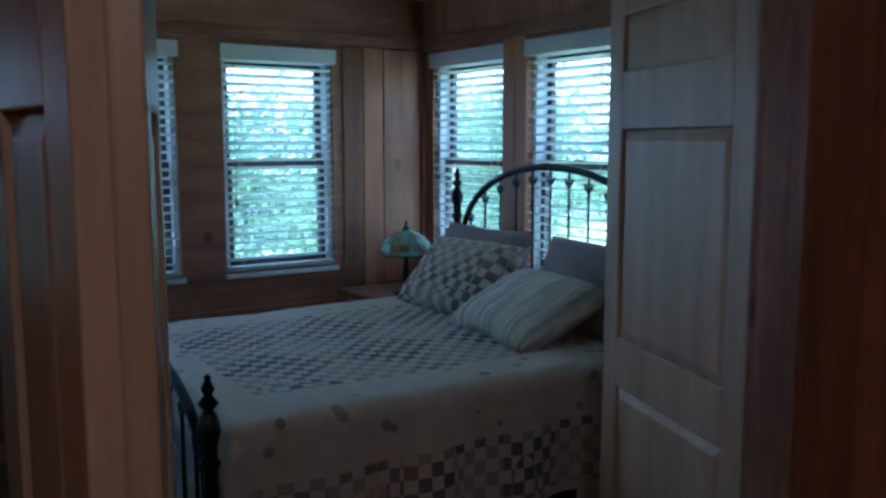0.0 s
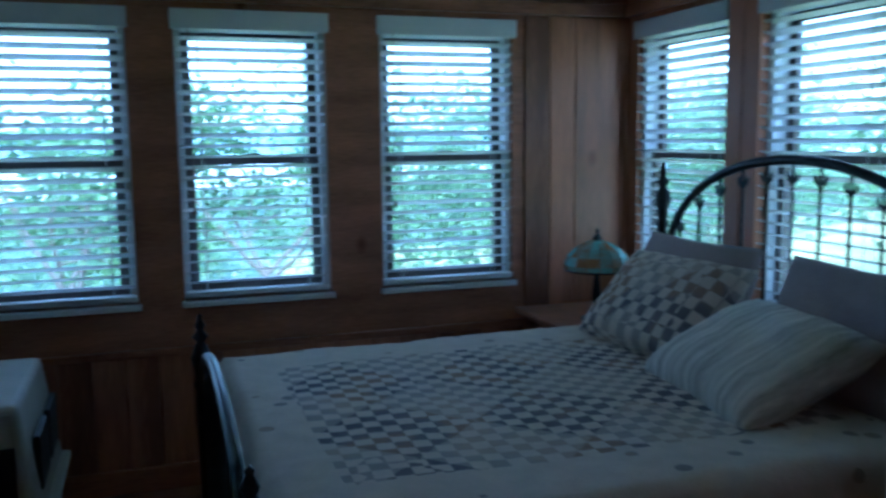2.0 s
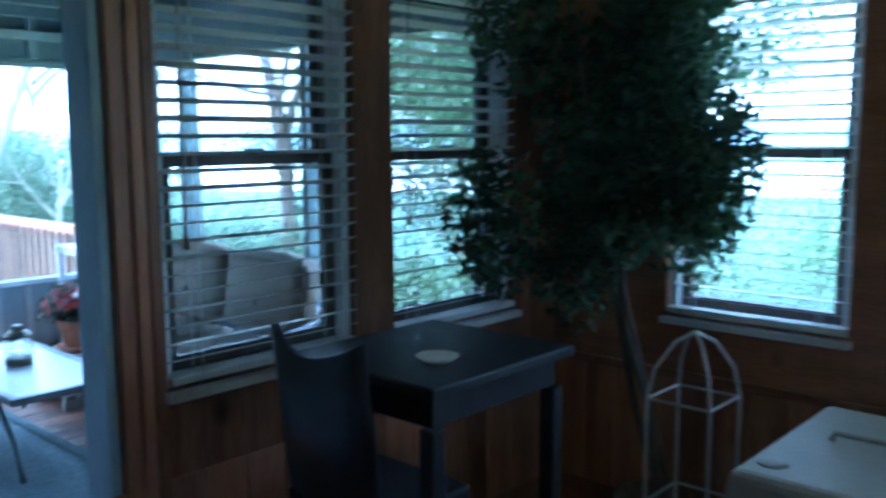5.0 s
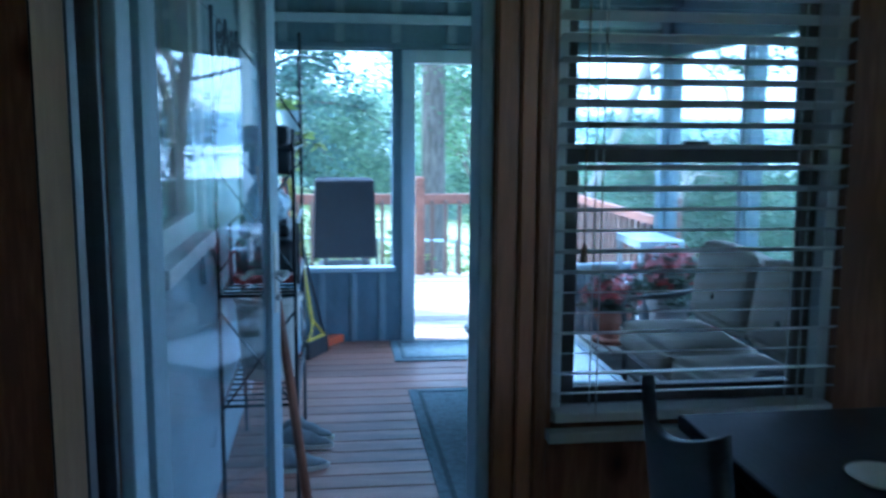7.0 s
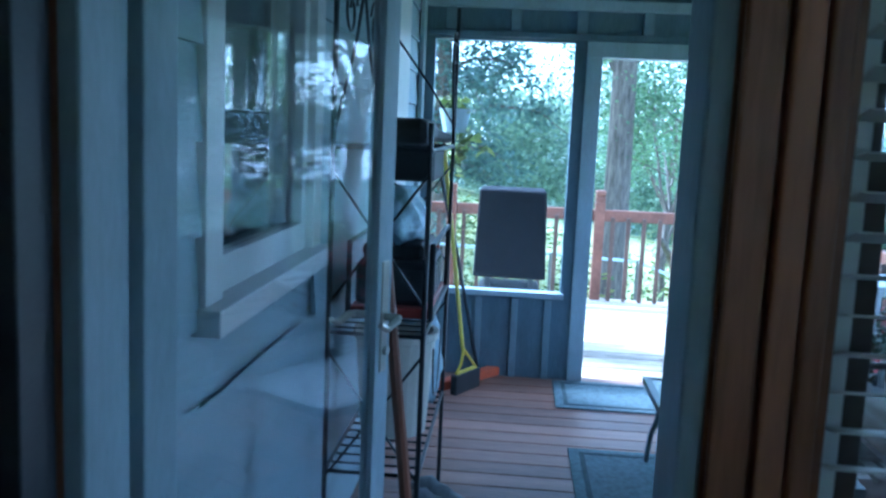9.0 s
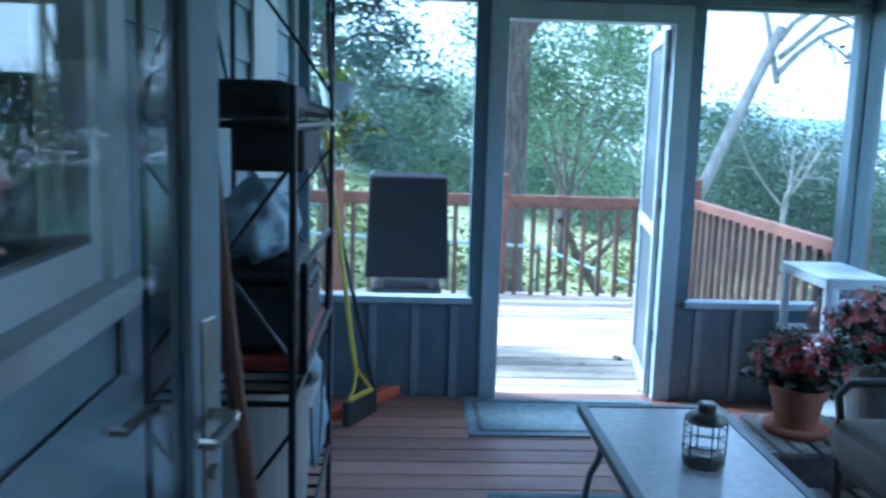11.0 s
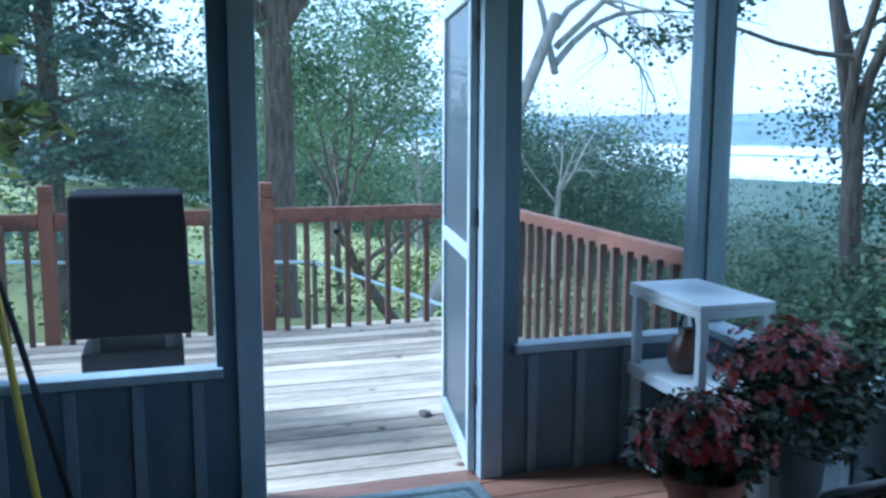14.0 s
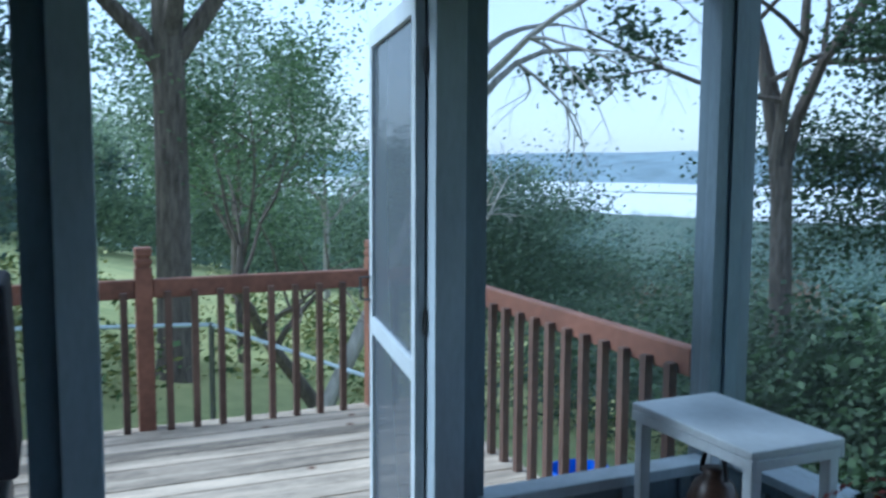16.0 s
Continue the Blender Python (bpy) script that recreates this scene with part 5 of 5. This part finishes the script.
RX, RN = -7.05, 0.25
PY = [-5.5, -4.12, -2.75, -1.385, -0.06]
for y in PY:
    rail_post(RX, y)
rail_post(RX, RN)
rail_post(-4.42, RN + 0.03)
BAL = shape("baluster", BALW, (-0.018, 0.018, -0.018, 0.018, -0.06, 0.76), bev=0.003)
CAP_Y = [(*PY, RN)[i:i + 2] for i in range(5)]
for a, b in CAP_Y:
    if b - a < 0.2:
        continue
    t = thing("deck_railing", (RX, (a + b) / 2, 0), "red brown stained wooden deck railing section with square balusters", "railing", "deck railing sections")
    block("top_rail", (RX - 0.02, RX + 0.035, a + 0.046, b - 0.046, 0.72, 0.825), RAILW, t, 0.008)
    y = a + 0.12
    while y < b - 0.08:
        piece("baluster", BAL, t, pose(RX + 0.055, y, 0, 0, 0, (y * 77) % 5))
        y += 0.142
t = thing("deck_railing", (-5.7, RN, 0), "red brown stained wooden deck railing section with square balusters", "railing", "deck railing sections")
block("top_rail", (RX + 0.046, -4.47, RN - 0.035, RN + 0.02, 0.72, 0.825), RAILW, t, 0.008)
x = RX + 0.12
while x < -4.5:
    piece("baluster", BAL, t, pose(x, RN - 0.055, 0, 0, 0, (x * 77) % 5))
    x += 0.14
bu = thing("blue_tub", (-6.6, 0.85, -1.2), "bright blue plastic tub on the grass below the deck", "tub")
bm = bmesh.new()
lathe(bm, [(0.2, 0), (0.25, 0.4), (0.27, 0.41), (0.24, 0.42), (0.19, 0.03), (0, 0.03)], (-7.9, 2.0, -1.42), 20)
part("shell", bm, BLUEP, bu)
bm = bmesh.new()
bmesh.ops.create_icosphere(bm, subdivisions=2, radius=0.03)
for v in bm.verts:
    v.co = Vector((v.co.x * 1.5, v.co.y, max(0, v.co.z * 0.7))) * (1 + 0.3 * noise.noise(v.co * 40)) + Vector((-5.02, -0.86, -0.01))
tagged(part("door_stop", bm, BARK), "small dark stone holding the screen door", "stone")

# ---- ground, lake, hills ----
GRASS = mat("dry_grass_slope", (0.34, 0.33, 0.14), 0.95, vary=0.3, scale=0.35, second=(0.17, 0.22, 0.08), bump=0.6)
WATER = mat("lake_water", (0.7, 0.72, 0.72), 0.5, vary=0.05, scale=0.02, bump=0.02, spec=0.8)
# HILL is blue-grey because distance haze is put into its colour
HILL = mat("hazy_hill_woods", (0.2, 0.27, 0.31), 0.95, vary=0.2, scale=0.01, bump=0)


def land(x, y):
    s = -0.45 * x + 0.9 * y
    r = math.hypot(x, y)
    z = -1.35 + 0.25 * noise.noise((x * 0.06, y * 0.06, 0)) * min(1, r / 15)
    if s > 5:
        d = s - 5
        z -= (0.2 * d if d < 60 else 12 + 0.055 * (d - 60)) if d < 880 else 57.1
    if x < -12:
        z += min(3.2, (-x - 12) * 0.085) * max(0, 1 - max(0, s) / 60)
    if s > 2350:
        d = s - 2350
        z += min(1, d / 800) * (108 + 40 * noise.noise((x * 0.0011, y * 0.0011, 3)) + 8 * noise.noise((x * 0.004, y * 0.004, 1)))
    return z


bm = bmesh.new()
rows = []
radii = [0, 3, 5, 7, 9, 11, 13, 16, 19, 23, 28, 34, 42, 52, 65, 80, 100, 130, 170, 220, 300, 400, 520, 700, 900, 1150, 1450, 1700, 1950, 2250, 2400, 2600, 2800, 3000, 3300, 3700, 4300, 5000]
NA = 120
for r in radii:
    rows.append([bm.verts.new((-3 + r * math.cos(2 * math.pi * k / NA), r * math.sin(2 * math.pi * k / NA) - 1, land(-3 + r * math.cos(2 * math.pi * k / NA), r * math.sin(2 * math.pi * k / NA) - 1))) for k in range(NA)])
for a, b in zip(rows, rows[1:]):
    for k in range(NA):
        bm.faces.new((a[k], a[(k + 1) % NA], b[(k + 1) % NA], b[k]))
bmesh.ops.remove_doubles(bm, verts=rows[0], dist=0.01)
ground = part("ground", bm, GRASS, smooth=True)
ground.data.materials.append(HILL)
ground.data.materials.append(mat("far_green_slope", (0.085, 0.125, 0.085), 0.95, vary=0.2, scale=0.02, bump=0))
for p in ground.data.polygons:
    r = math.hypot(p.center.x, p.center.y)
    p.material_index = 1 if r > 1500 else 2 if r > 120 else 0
tagged(ground, "dry grass slope falling away to wooded hills", kind="structure")
bm = bmesh.new()
vs = []
for sv, tv in ((880, -4200), (2600, -4200), (2600, 4200), (880, 4200)):
    vs.append(bm.verts.new((-0.447 * sv - 0.894 * tv, 0.894 * sv - 0.447 * tv, -55.5)))
bm.faces.new(vs)
tagged(part("water", bm, WATER), "pale lake below the far hills", kind="structure")
bm = bmesh.new()
for k in range(5):
    g = random.Random(40 + k)
    sv, tv = 1050 + 130 * k, -500 + 260 * g.uniform(-1, 1) + 300 * k
    ring = [bm.verts.new((-0.447 * (sv + 30 * math.sin(a)) - 0.894 * (tv + 260 * math.cos(a)), 0.894 * (sv + 30 * math.sin(a)) - 0.447 * (tv + 260 * math.cos(a)), -54.6)) for a in (6.283 * j / 18 for j in range(18))]
    bm.faces.new(ring)
tagged(part("marsh_island", bm, mat("marsh_green", (0.2, 0.26, 0.12), 0.95, vary=0.2, scale=0.02, bump=0)), "low green marsh islands in the lake", "island", kind="structure")

# ---- trees ----
OAK = tree_mat("oak_leaf", (0.15, 0.22, 0.1), (0.08, 0.13, 0.07))
# HAZE: paler green leaf, a veil of haze mixed into its colour
HAZE = tree_mat("haze_paled_leaf", (0.2, 0.26, 0.16), (0.11, 0.16, 0.11))
# SHADY: darkened leaf, shade beside the porch is put into its colour
SHADY = tree_mat("shaded_leaf", (0.06, 0.1, 0.045), (0.035, 0.06, 0.03))
CEDAR = tree_mat("cedar_needles", (0.11, 0.16, 0.13), (0.06, 0.095, 0.08))
AUTUMN = tree_mat("turning_leaf", (0.2, 0.11, 0.075), (0.1, 0.075, 0.045))
DEAD = mat("bleached_dead_wood", (0.36, 0.34, 0.31), 0.9, vary=0.25, scale=5, stretch=(3, 3, 0.6), bump=0.4)


def limbs(bm, base, direction, length, r, depth, g, ends, droop=0.0, kids=3):
    """A crooked tapering limb and its branches; ends gathers the twig tips."""
    pts, rs = [base], [r]
    d = direction.normalized()
    p = base.copy()
    n = 5
    for i in range(n):
        d = (d + Vector((g.gauss(0, 0.14), g.gauss(0, 0.14), g.gauss(0, 0.1) - droop))).normalized()
        p = p + d * length / n
        pts.append(p.copy())
        rs.append(r * (1 - 0.6 * (i + 1) / n))
    tube(bm, pts, rs, 8 if r > 0.06 else 5, cap=False)
    if depth == 0:
        ends.extend(pts[2:])
        return
    for k in range(kids):
        i = g.randint(2, n)
        a = g.uniform(0, 6.28)
        e = g.uniform(0.3, 0.9)
        side = d.orthogonal().normalized()
        side.rotate(Matrix.Rotation(a, 3, d))
        limbs(bm, pts[i], d * (1 - e * 0.6) + side * e, length * g.uniform(0.5, 0.72), rs[i] * 0.62, depth - 1, g, ends, droop, kids)


def crown(bm, ends, n, spread, leaf, g, flat=0.35):
    for k in range(n):
        c = ends[g.randrange(len(ends))]
        p = c + Vector((g.gauss(0, spread), g.gauss(0, spread), g.gauss(0, spread * 0.7)))
        ax = Vector((g.gauss(0, 1), g.gauss(0, 1), g.gauss(0, flat))).normalized()
        sd = ax.orthogonal()
        sd.rotate(Matrix.Rotation(g.uniform(0, 6.28), 3, ax))
        ll = leaf * g.uniform(0.6, 1.4)
        t2 = sd.normalized() * ll * 0.34
        bm.faces.new([bm.verts.new(q) for q in (p - ax * ll / 2, p + t2, p + ax * ll / 2, p - t2)])


def tree(x, y, h, r, seed, leafmat, n, leaf, label, lean=(0, 0), depth=3, droop=0.0, kids=3, trunk_at=0.4, spread=0.35, rise=(0.7, 1.6)):
    g = random.Random(seed)
    z = land(x, y) - 0.1
    t = thing("tree", (x, y, z), label, "tree", "trees round the deck")
    bm = bmesh.new()
    base = Vector((x, y, z))
    top = base + Vector((lean[0], lean[1], h * trunk_at))
    mid = (base + top) / 2 + Vector((g.gauss(0, 0.06), g.gauss(0, 0.06), 0))
    tube(bm, [base, base + (mid - base) * 0.15, mid, top], [r * 1.35, r * 1.05, r * 0.95, r * 0.85], 12, cap=False)
    ends = []
    for k in range(kids + 1):
        a = 6.28 * k / (kids + 1) + g.uniform(-0.4, 0.4)
        up = g.uniform(*rise)
        limbs(bm, top - Vector((0, 0, g.uniform(0, h * 0.1))), Vector((math.cos(a) + lean[0] * 0.3, math.sin(a) + lean[1] * 0.3, up)), h * (1 - trunk_at) * 0.55, r * 0.6, depth - 1, g, ends, droop, kids)
    part("trunk", bm, BARK if leafmat is not None else DEAD, t)
    if leafmat is not None:
        bm = bmesh.new()
        crown(bm, ends, n, spread, leaf, g)
        part("crown", bm, leafmat, t)
    return t


def cedar(x, y, h, seed, n, label):
    g = random.Random(seed)
    z = land(x, y) - 0.1
    t = thing("cedar_tree", (x, y, z), label, "tree", "cedars by the deck")
    bm = bmesh.new()
    tube(bm, [(x, y, z), (x + 0.05, y, z + h * 0.5), (x, y, z + h)], [0.16, 0.1, 0.02], 9, cap=False)
    ends = []
    for k in range(46):
        f = 0.2 + 0.78 * k / 46
        a = k * 2.4
        ln2 = (1 - f * 0.8) * h * 0.26 * g.uniform(0.6, 1.25)
        b0 = Vector((x, y, z + h * f))
        pts = [b0 + Vector((math.cos(a), math.sin(a), 0)) * ln2 * q + Vector((0, 0, 0.25 * ln2 * math.sin(q * 2.4) - 0.25 * q * q * ln2)) for q in (0, 0.35, 0.7, 1)]
        tube(bm, pts, [0.035, 0.025, 0.015, 0.006], 5, cap=False)
        ends.extend([pts[1], pts[2], pts[2], pts[3]])
    part("trunk", bm, BARK, t)
    bm = bmesh.new()
    crown(bm, ends, int(n * 2.6), 0.2, 0.08, g, 0.3)
    part("crown", bm, CEDAR, t)


tree(-14.0, -0.45, 11.0, 0.23, 11, OAK, 24000, 0.075, "tall oak with a thick grey trunk beyond the railing", depth=3, trunk_at=0.46, spread=0.38, rise=(1.2, 2.8))
tree(-15.4, 0.7, 6.4, 0.06, 23, OAK, 13000, 0.07, "slim leafy sapling close behind the oak", depth=3, trunk_at=0.3, spread=0.3, rise=(2.6, 4.5))
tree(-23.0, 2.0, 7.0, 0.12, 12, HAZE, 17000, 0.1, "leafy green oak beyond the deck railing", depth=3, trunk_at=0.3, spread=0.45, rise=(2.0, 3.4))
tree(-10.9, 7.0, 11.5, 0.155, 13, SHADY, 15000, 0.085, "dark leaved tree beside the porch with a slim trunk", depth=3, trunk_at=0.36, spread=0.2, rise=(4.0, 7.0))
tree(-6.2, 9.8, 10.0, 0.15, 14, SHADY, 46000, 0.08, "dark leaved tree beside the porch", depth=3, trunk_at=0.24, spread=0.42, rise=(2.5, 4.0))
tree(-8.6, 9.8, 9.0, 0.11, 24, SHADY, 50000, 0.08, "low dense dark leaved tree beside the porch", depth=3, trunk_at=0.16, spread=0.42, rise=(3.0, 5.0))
cedar(-13.2, -3.4, 10.0, 15, 13000, "dark shaggy cedar beyond the deck railing")
cedar(-13.6, -5.9, 9.0, 16, 11000, "dark shaggy cedar beyond the deck railing")
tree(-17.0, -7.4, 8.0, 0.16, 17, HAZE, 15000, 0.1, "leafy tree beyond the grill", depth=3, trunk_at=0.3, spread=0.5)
tree(-10.9, 0.5, 8.0, 0.085, 18, None, 0, 0, "leaning dead tree with bare drooping twigs", lean=(-0.2, 2.1), depth=4, droop=0.1, kids=3, trunk_at=0.54, rise=(0.7, 1.8))
tree(-19.2, 6.5, 5.6, 0.07, 19, None, 0, 0, "bleached bare dead tree down the slope", depth=4, kids=3, trunk_at=0.5, rise=(1.4, 2.6))
tree(-24.2, 4.6, 5.4, 0.085, 20, None, 0, 0, "bleached bare dead tree among the oaks", depth=4, kids=3, trunk_at=0.52, rise=(1.4, 2.6))
bm = bmesh.new()
ends = []
g = random.Random(3)
limbs(bm, Vector((-12.0, 0.9, -1.4)), Vector((0.2, -0.6, 0.75)), 2.4, 0.09, 2, g, ends, 0.02, 3)
tagged(part("fallen_limb", bm, BARK), "crooked dark fallen limb on the slope", "branch")
for i, (x, y, h) in enumerate(((0.0, 21.0, 8), (5.5, 23.0, 8), (18.0, 7.0, 7))):
    tree(x, y, h, 0.14, 60 + i, OAK, 3500, 0.26, "leafy tree outside the bedroom windows", depth=3, trunk_at=0.2, spread=0.6)

# fence of pipe and wire below the deck
fe = thing("wire_fence", (-10, -1.5, -1.4), "galvanised pipe fence on the grass below the deck", "fence")
FP = [(-12.5, -5.0), (-11.5, -1.6), (-11.2, -0.4), (-9.6, 0.9)]
for x, y in FP:
    bm = bmesh.new()
    tube(bm, [(x, y, land(x, y) - 0.05), (x, y, -0.2)], 0.03, 8)
    part("post", bm, ALUM, fe)
for a, b in zip(FP, FP[1:]):
    bm = bmesh.new()
    tube(bm, [(*a, -0.22), (*b, -0.22 - (0.35 if b == FP[-1] else 0))], 0.022, 6)
    part("pipe_rail", bm, GREYPOST, fe)

# far woods and shrubs, past counting
def woods(name, material, spots, leaf, n, label, seed):
    g = random.Random(seed)
    verts, faces = [], []
    for x, y, h, w in spots:
        z = land(x, y)
        lumps = [(g.gauss(0, 0.36) * w, g.gauss(0, 0.36) * w, g.uniform(0.12, 0.95) * h, g.uniform(0.14, 0.3) * w) for _ in range(9)]
        for k in range(n):
            lx, ly, lz, lr = lumps[k % 9]
            p = Vector((x + lx + g.gauss(0, lr), y + ly + g.gauss(0, lr), z + max(0.05, lz + g.gauss(0, lr * 0.7))))
            ll = leaf * w * g.uniform(0.5, 1.4)
            ax = Vector((g.gauss(0, 1), g.gauss(0, 1), g.gauss(0, 0.5))).normalized() * ll * 0.5
            sd = ax.orthogonal().normalized() * ll * 0.33
            i = len(verts)
            verts += [p - ax, p + sd, p + ax, p - sd]
            faces.append((i, i + 1, i + 2, i + 3))
    me = bpy.data.meshes.new(name)
    me.from_pydata(verts, [], faces)
    me.materials.append(material)
    return tagged(new(name, me), label, "woods", kind="stuff")


g = random.Random(77)
near, mid2, red, slope, house = [], [], [], [], []
for k in range(80):
    a = radians(g.uniform(152, 212))
    r = g.uniform(34, 66)
    near.append((-3 + r * math.cos(a), r * math.sin(a), g.uniform(4.4, 7.8), g.uniform(2.8, 4.4)))
for k in range(44):
    a = radians(g.uniform(95, 152))
    r = g.uniform(22, 70)
    (red if k % 5 == 0 else slope).append((-3 + r * math.cos(a), r * math.sin(a), g.uniform(2.0, 3.8), g.uniform(2.6, 4.0)))
for k in range(40):
    a = radians(g.uniform(40, 110))
    r = g.uniform(26, 60)
    house.append((r * math.cos(a), r * math.sin(a), g.uniform(6, 10), g.uniform(3, 4.5)))
for k in range(22):
    a = radians(g.uniform(-60, 30))
    r = g.uniform(18, 40)
    house.append((4 + r * math.cos(a), r * math.sin(a), g.uniform(7, 10.5), g.uniform(3, 4.5)))
for k in range(34):
    a = radians(g.uniform(151, 162))
    r = g.uniform(24, 44)
    slope.append((-3 + r * math.cos(a), r * math.sin(a), g.uniform(4.2, 6.6), g.uniform(2.4, 3.6)))
for k in range(9):
    a = radians(g.uniform(143, 149))
    r = g.uniform(34, 48)
    red.append((-3 + r * math.cos(a), r * math.sin(a), g.uniform(2.4, 4.0), g.uniform(1.6, 2.4)))
for k in range(46):
    a = radians(g.uniform(98, 152))
    r = g.uniform(11, 26)
    slope.append((-3 + r * math.cos(a), r * math.sin(a), g.uniform(0.9, 2.0), g.uniform(1.6, 2.8)))
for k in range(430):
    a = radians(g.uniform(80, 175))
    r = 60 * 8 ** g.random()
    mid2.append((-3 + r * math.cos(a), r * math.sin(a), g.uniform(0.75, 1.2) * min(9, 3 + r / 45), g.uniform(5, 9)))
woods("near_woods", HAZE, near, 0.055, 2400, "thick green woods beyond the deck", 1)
woods("house_woods", OAK, house, 0.06, 2200, "green woods outside the bedroom windows", 5)
woods("slope_woods", tree_mat("slope_leaf", (0.085, 0.125, 0.075), (0.045, 0.075, 0.048)), slope, 0.036, 3600, "mixed green brush on the slope below the porch", 7)
woods("turning_woods", AUTUMN, red, 0.03, 2400, "patches of turning red brown shrubs on the slope", 2)
# far_woods leaf colour is blued and paled to carry the air haze
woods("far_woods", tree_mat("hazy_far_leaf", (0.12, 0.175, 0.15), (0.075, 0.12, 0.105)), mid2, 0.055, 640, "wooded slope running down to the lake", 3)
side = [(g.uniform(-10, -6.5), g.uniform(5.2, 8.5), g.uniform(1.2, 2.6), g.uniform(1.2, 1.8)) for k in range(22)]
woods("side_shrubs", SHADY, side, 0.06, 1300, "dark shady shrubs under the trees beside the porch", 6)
shrubs = []
for k in range(170):
    a = radians(g.uniform(105, 215))
    r = g.uniform(7.5, 22)
    shrubs.append((-5 + r * math.cos(a), r * math.sin(a), g.uniform(0.25, 0.7), g.uniform(0.5, 1.2)))
woods("undergrowth", mat("dry_weeds", (0.3, 0.3, 0.13), 0.9, vary=0.3, scale=1, second=(0.09, 0.14, 0.05), bump=0, island=0.7), shrubs, 0.12, 150, "dry weeds and low shrubs on the slope", 4)

# ---- boards and planks, many alike ----
me = shape("porch_board", PORCHB, (0.0, 0.132, -2.775, 0.19, -0.03, 0.0), bev=0.003)
x = -4.285
while x < -0.27:
    piece("floor_board", me, floor_porch, pose(x, 0, 0))
    x += 0.138
me = shape("deck_board", DECKB, (0.0, 0.132, -5.9, 0.26, -0.05, -0.015), bev=0.004)
x = -7.1
k = 0
while x < -4.4:
    piece("deck_board", me, floor_deck, pose(x, 0, 0.002 * math.sin(k * 2.3), 0.0, 0.25 * math.sin(k * 1.7), 0))
    x += 0.139
    k += 1
me = shape("bed_floor_board", FLOORB, (0.0, EX, 0, 0.086, -0.012, 0.0), bev=0.002)
y = -3.7
while y < -0.1:
    piece("floor_board", me, floor, pose(0, y, 0))
    y += 0.089
low = shape("plank_low", PINE, (0, 0.136, -0.012, -0.001, 0.1, 0.6), bev=0.004)
high = shape("plank_high", PINE, (0, 0.136, -0.012, -0.001, 0.64, 2.13), bev=0.004)
x = 0.02
while x < EX - 0.14:
    piece("plank", low, wall_north, pose(x, 0, 0))
    x += 0.1385
for x in (3.86, 3.9985, 4.137, 4.262):
    piece("plank", high, wall_north, pose(x, 0, 0))
y = -3.6
while y < -0.16:
    piece("plank", low, wall_east, pose(EX, y + 0.138, 0, 0, 0, -90))
    y += 0.1385
y = -1.98
while y < -0.16:
    piece("plank", low, wall_west, pose(0, y, 0, 0, 0, 90))
    y += 0.1385
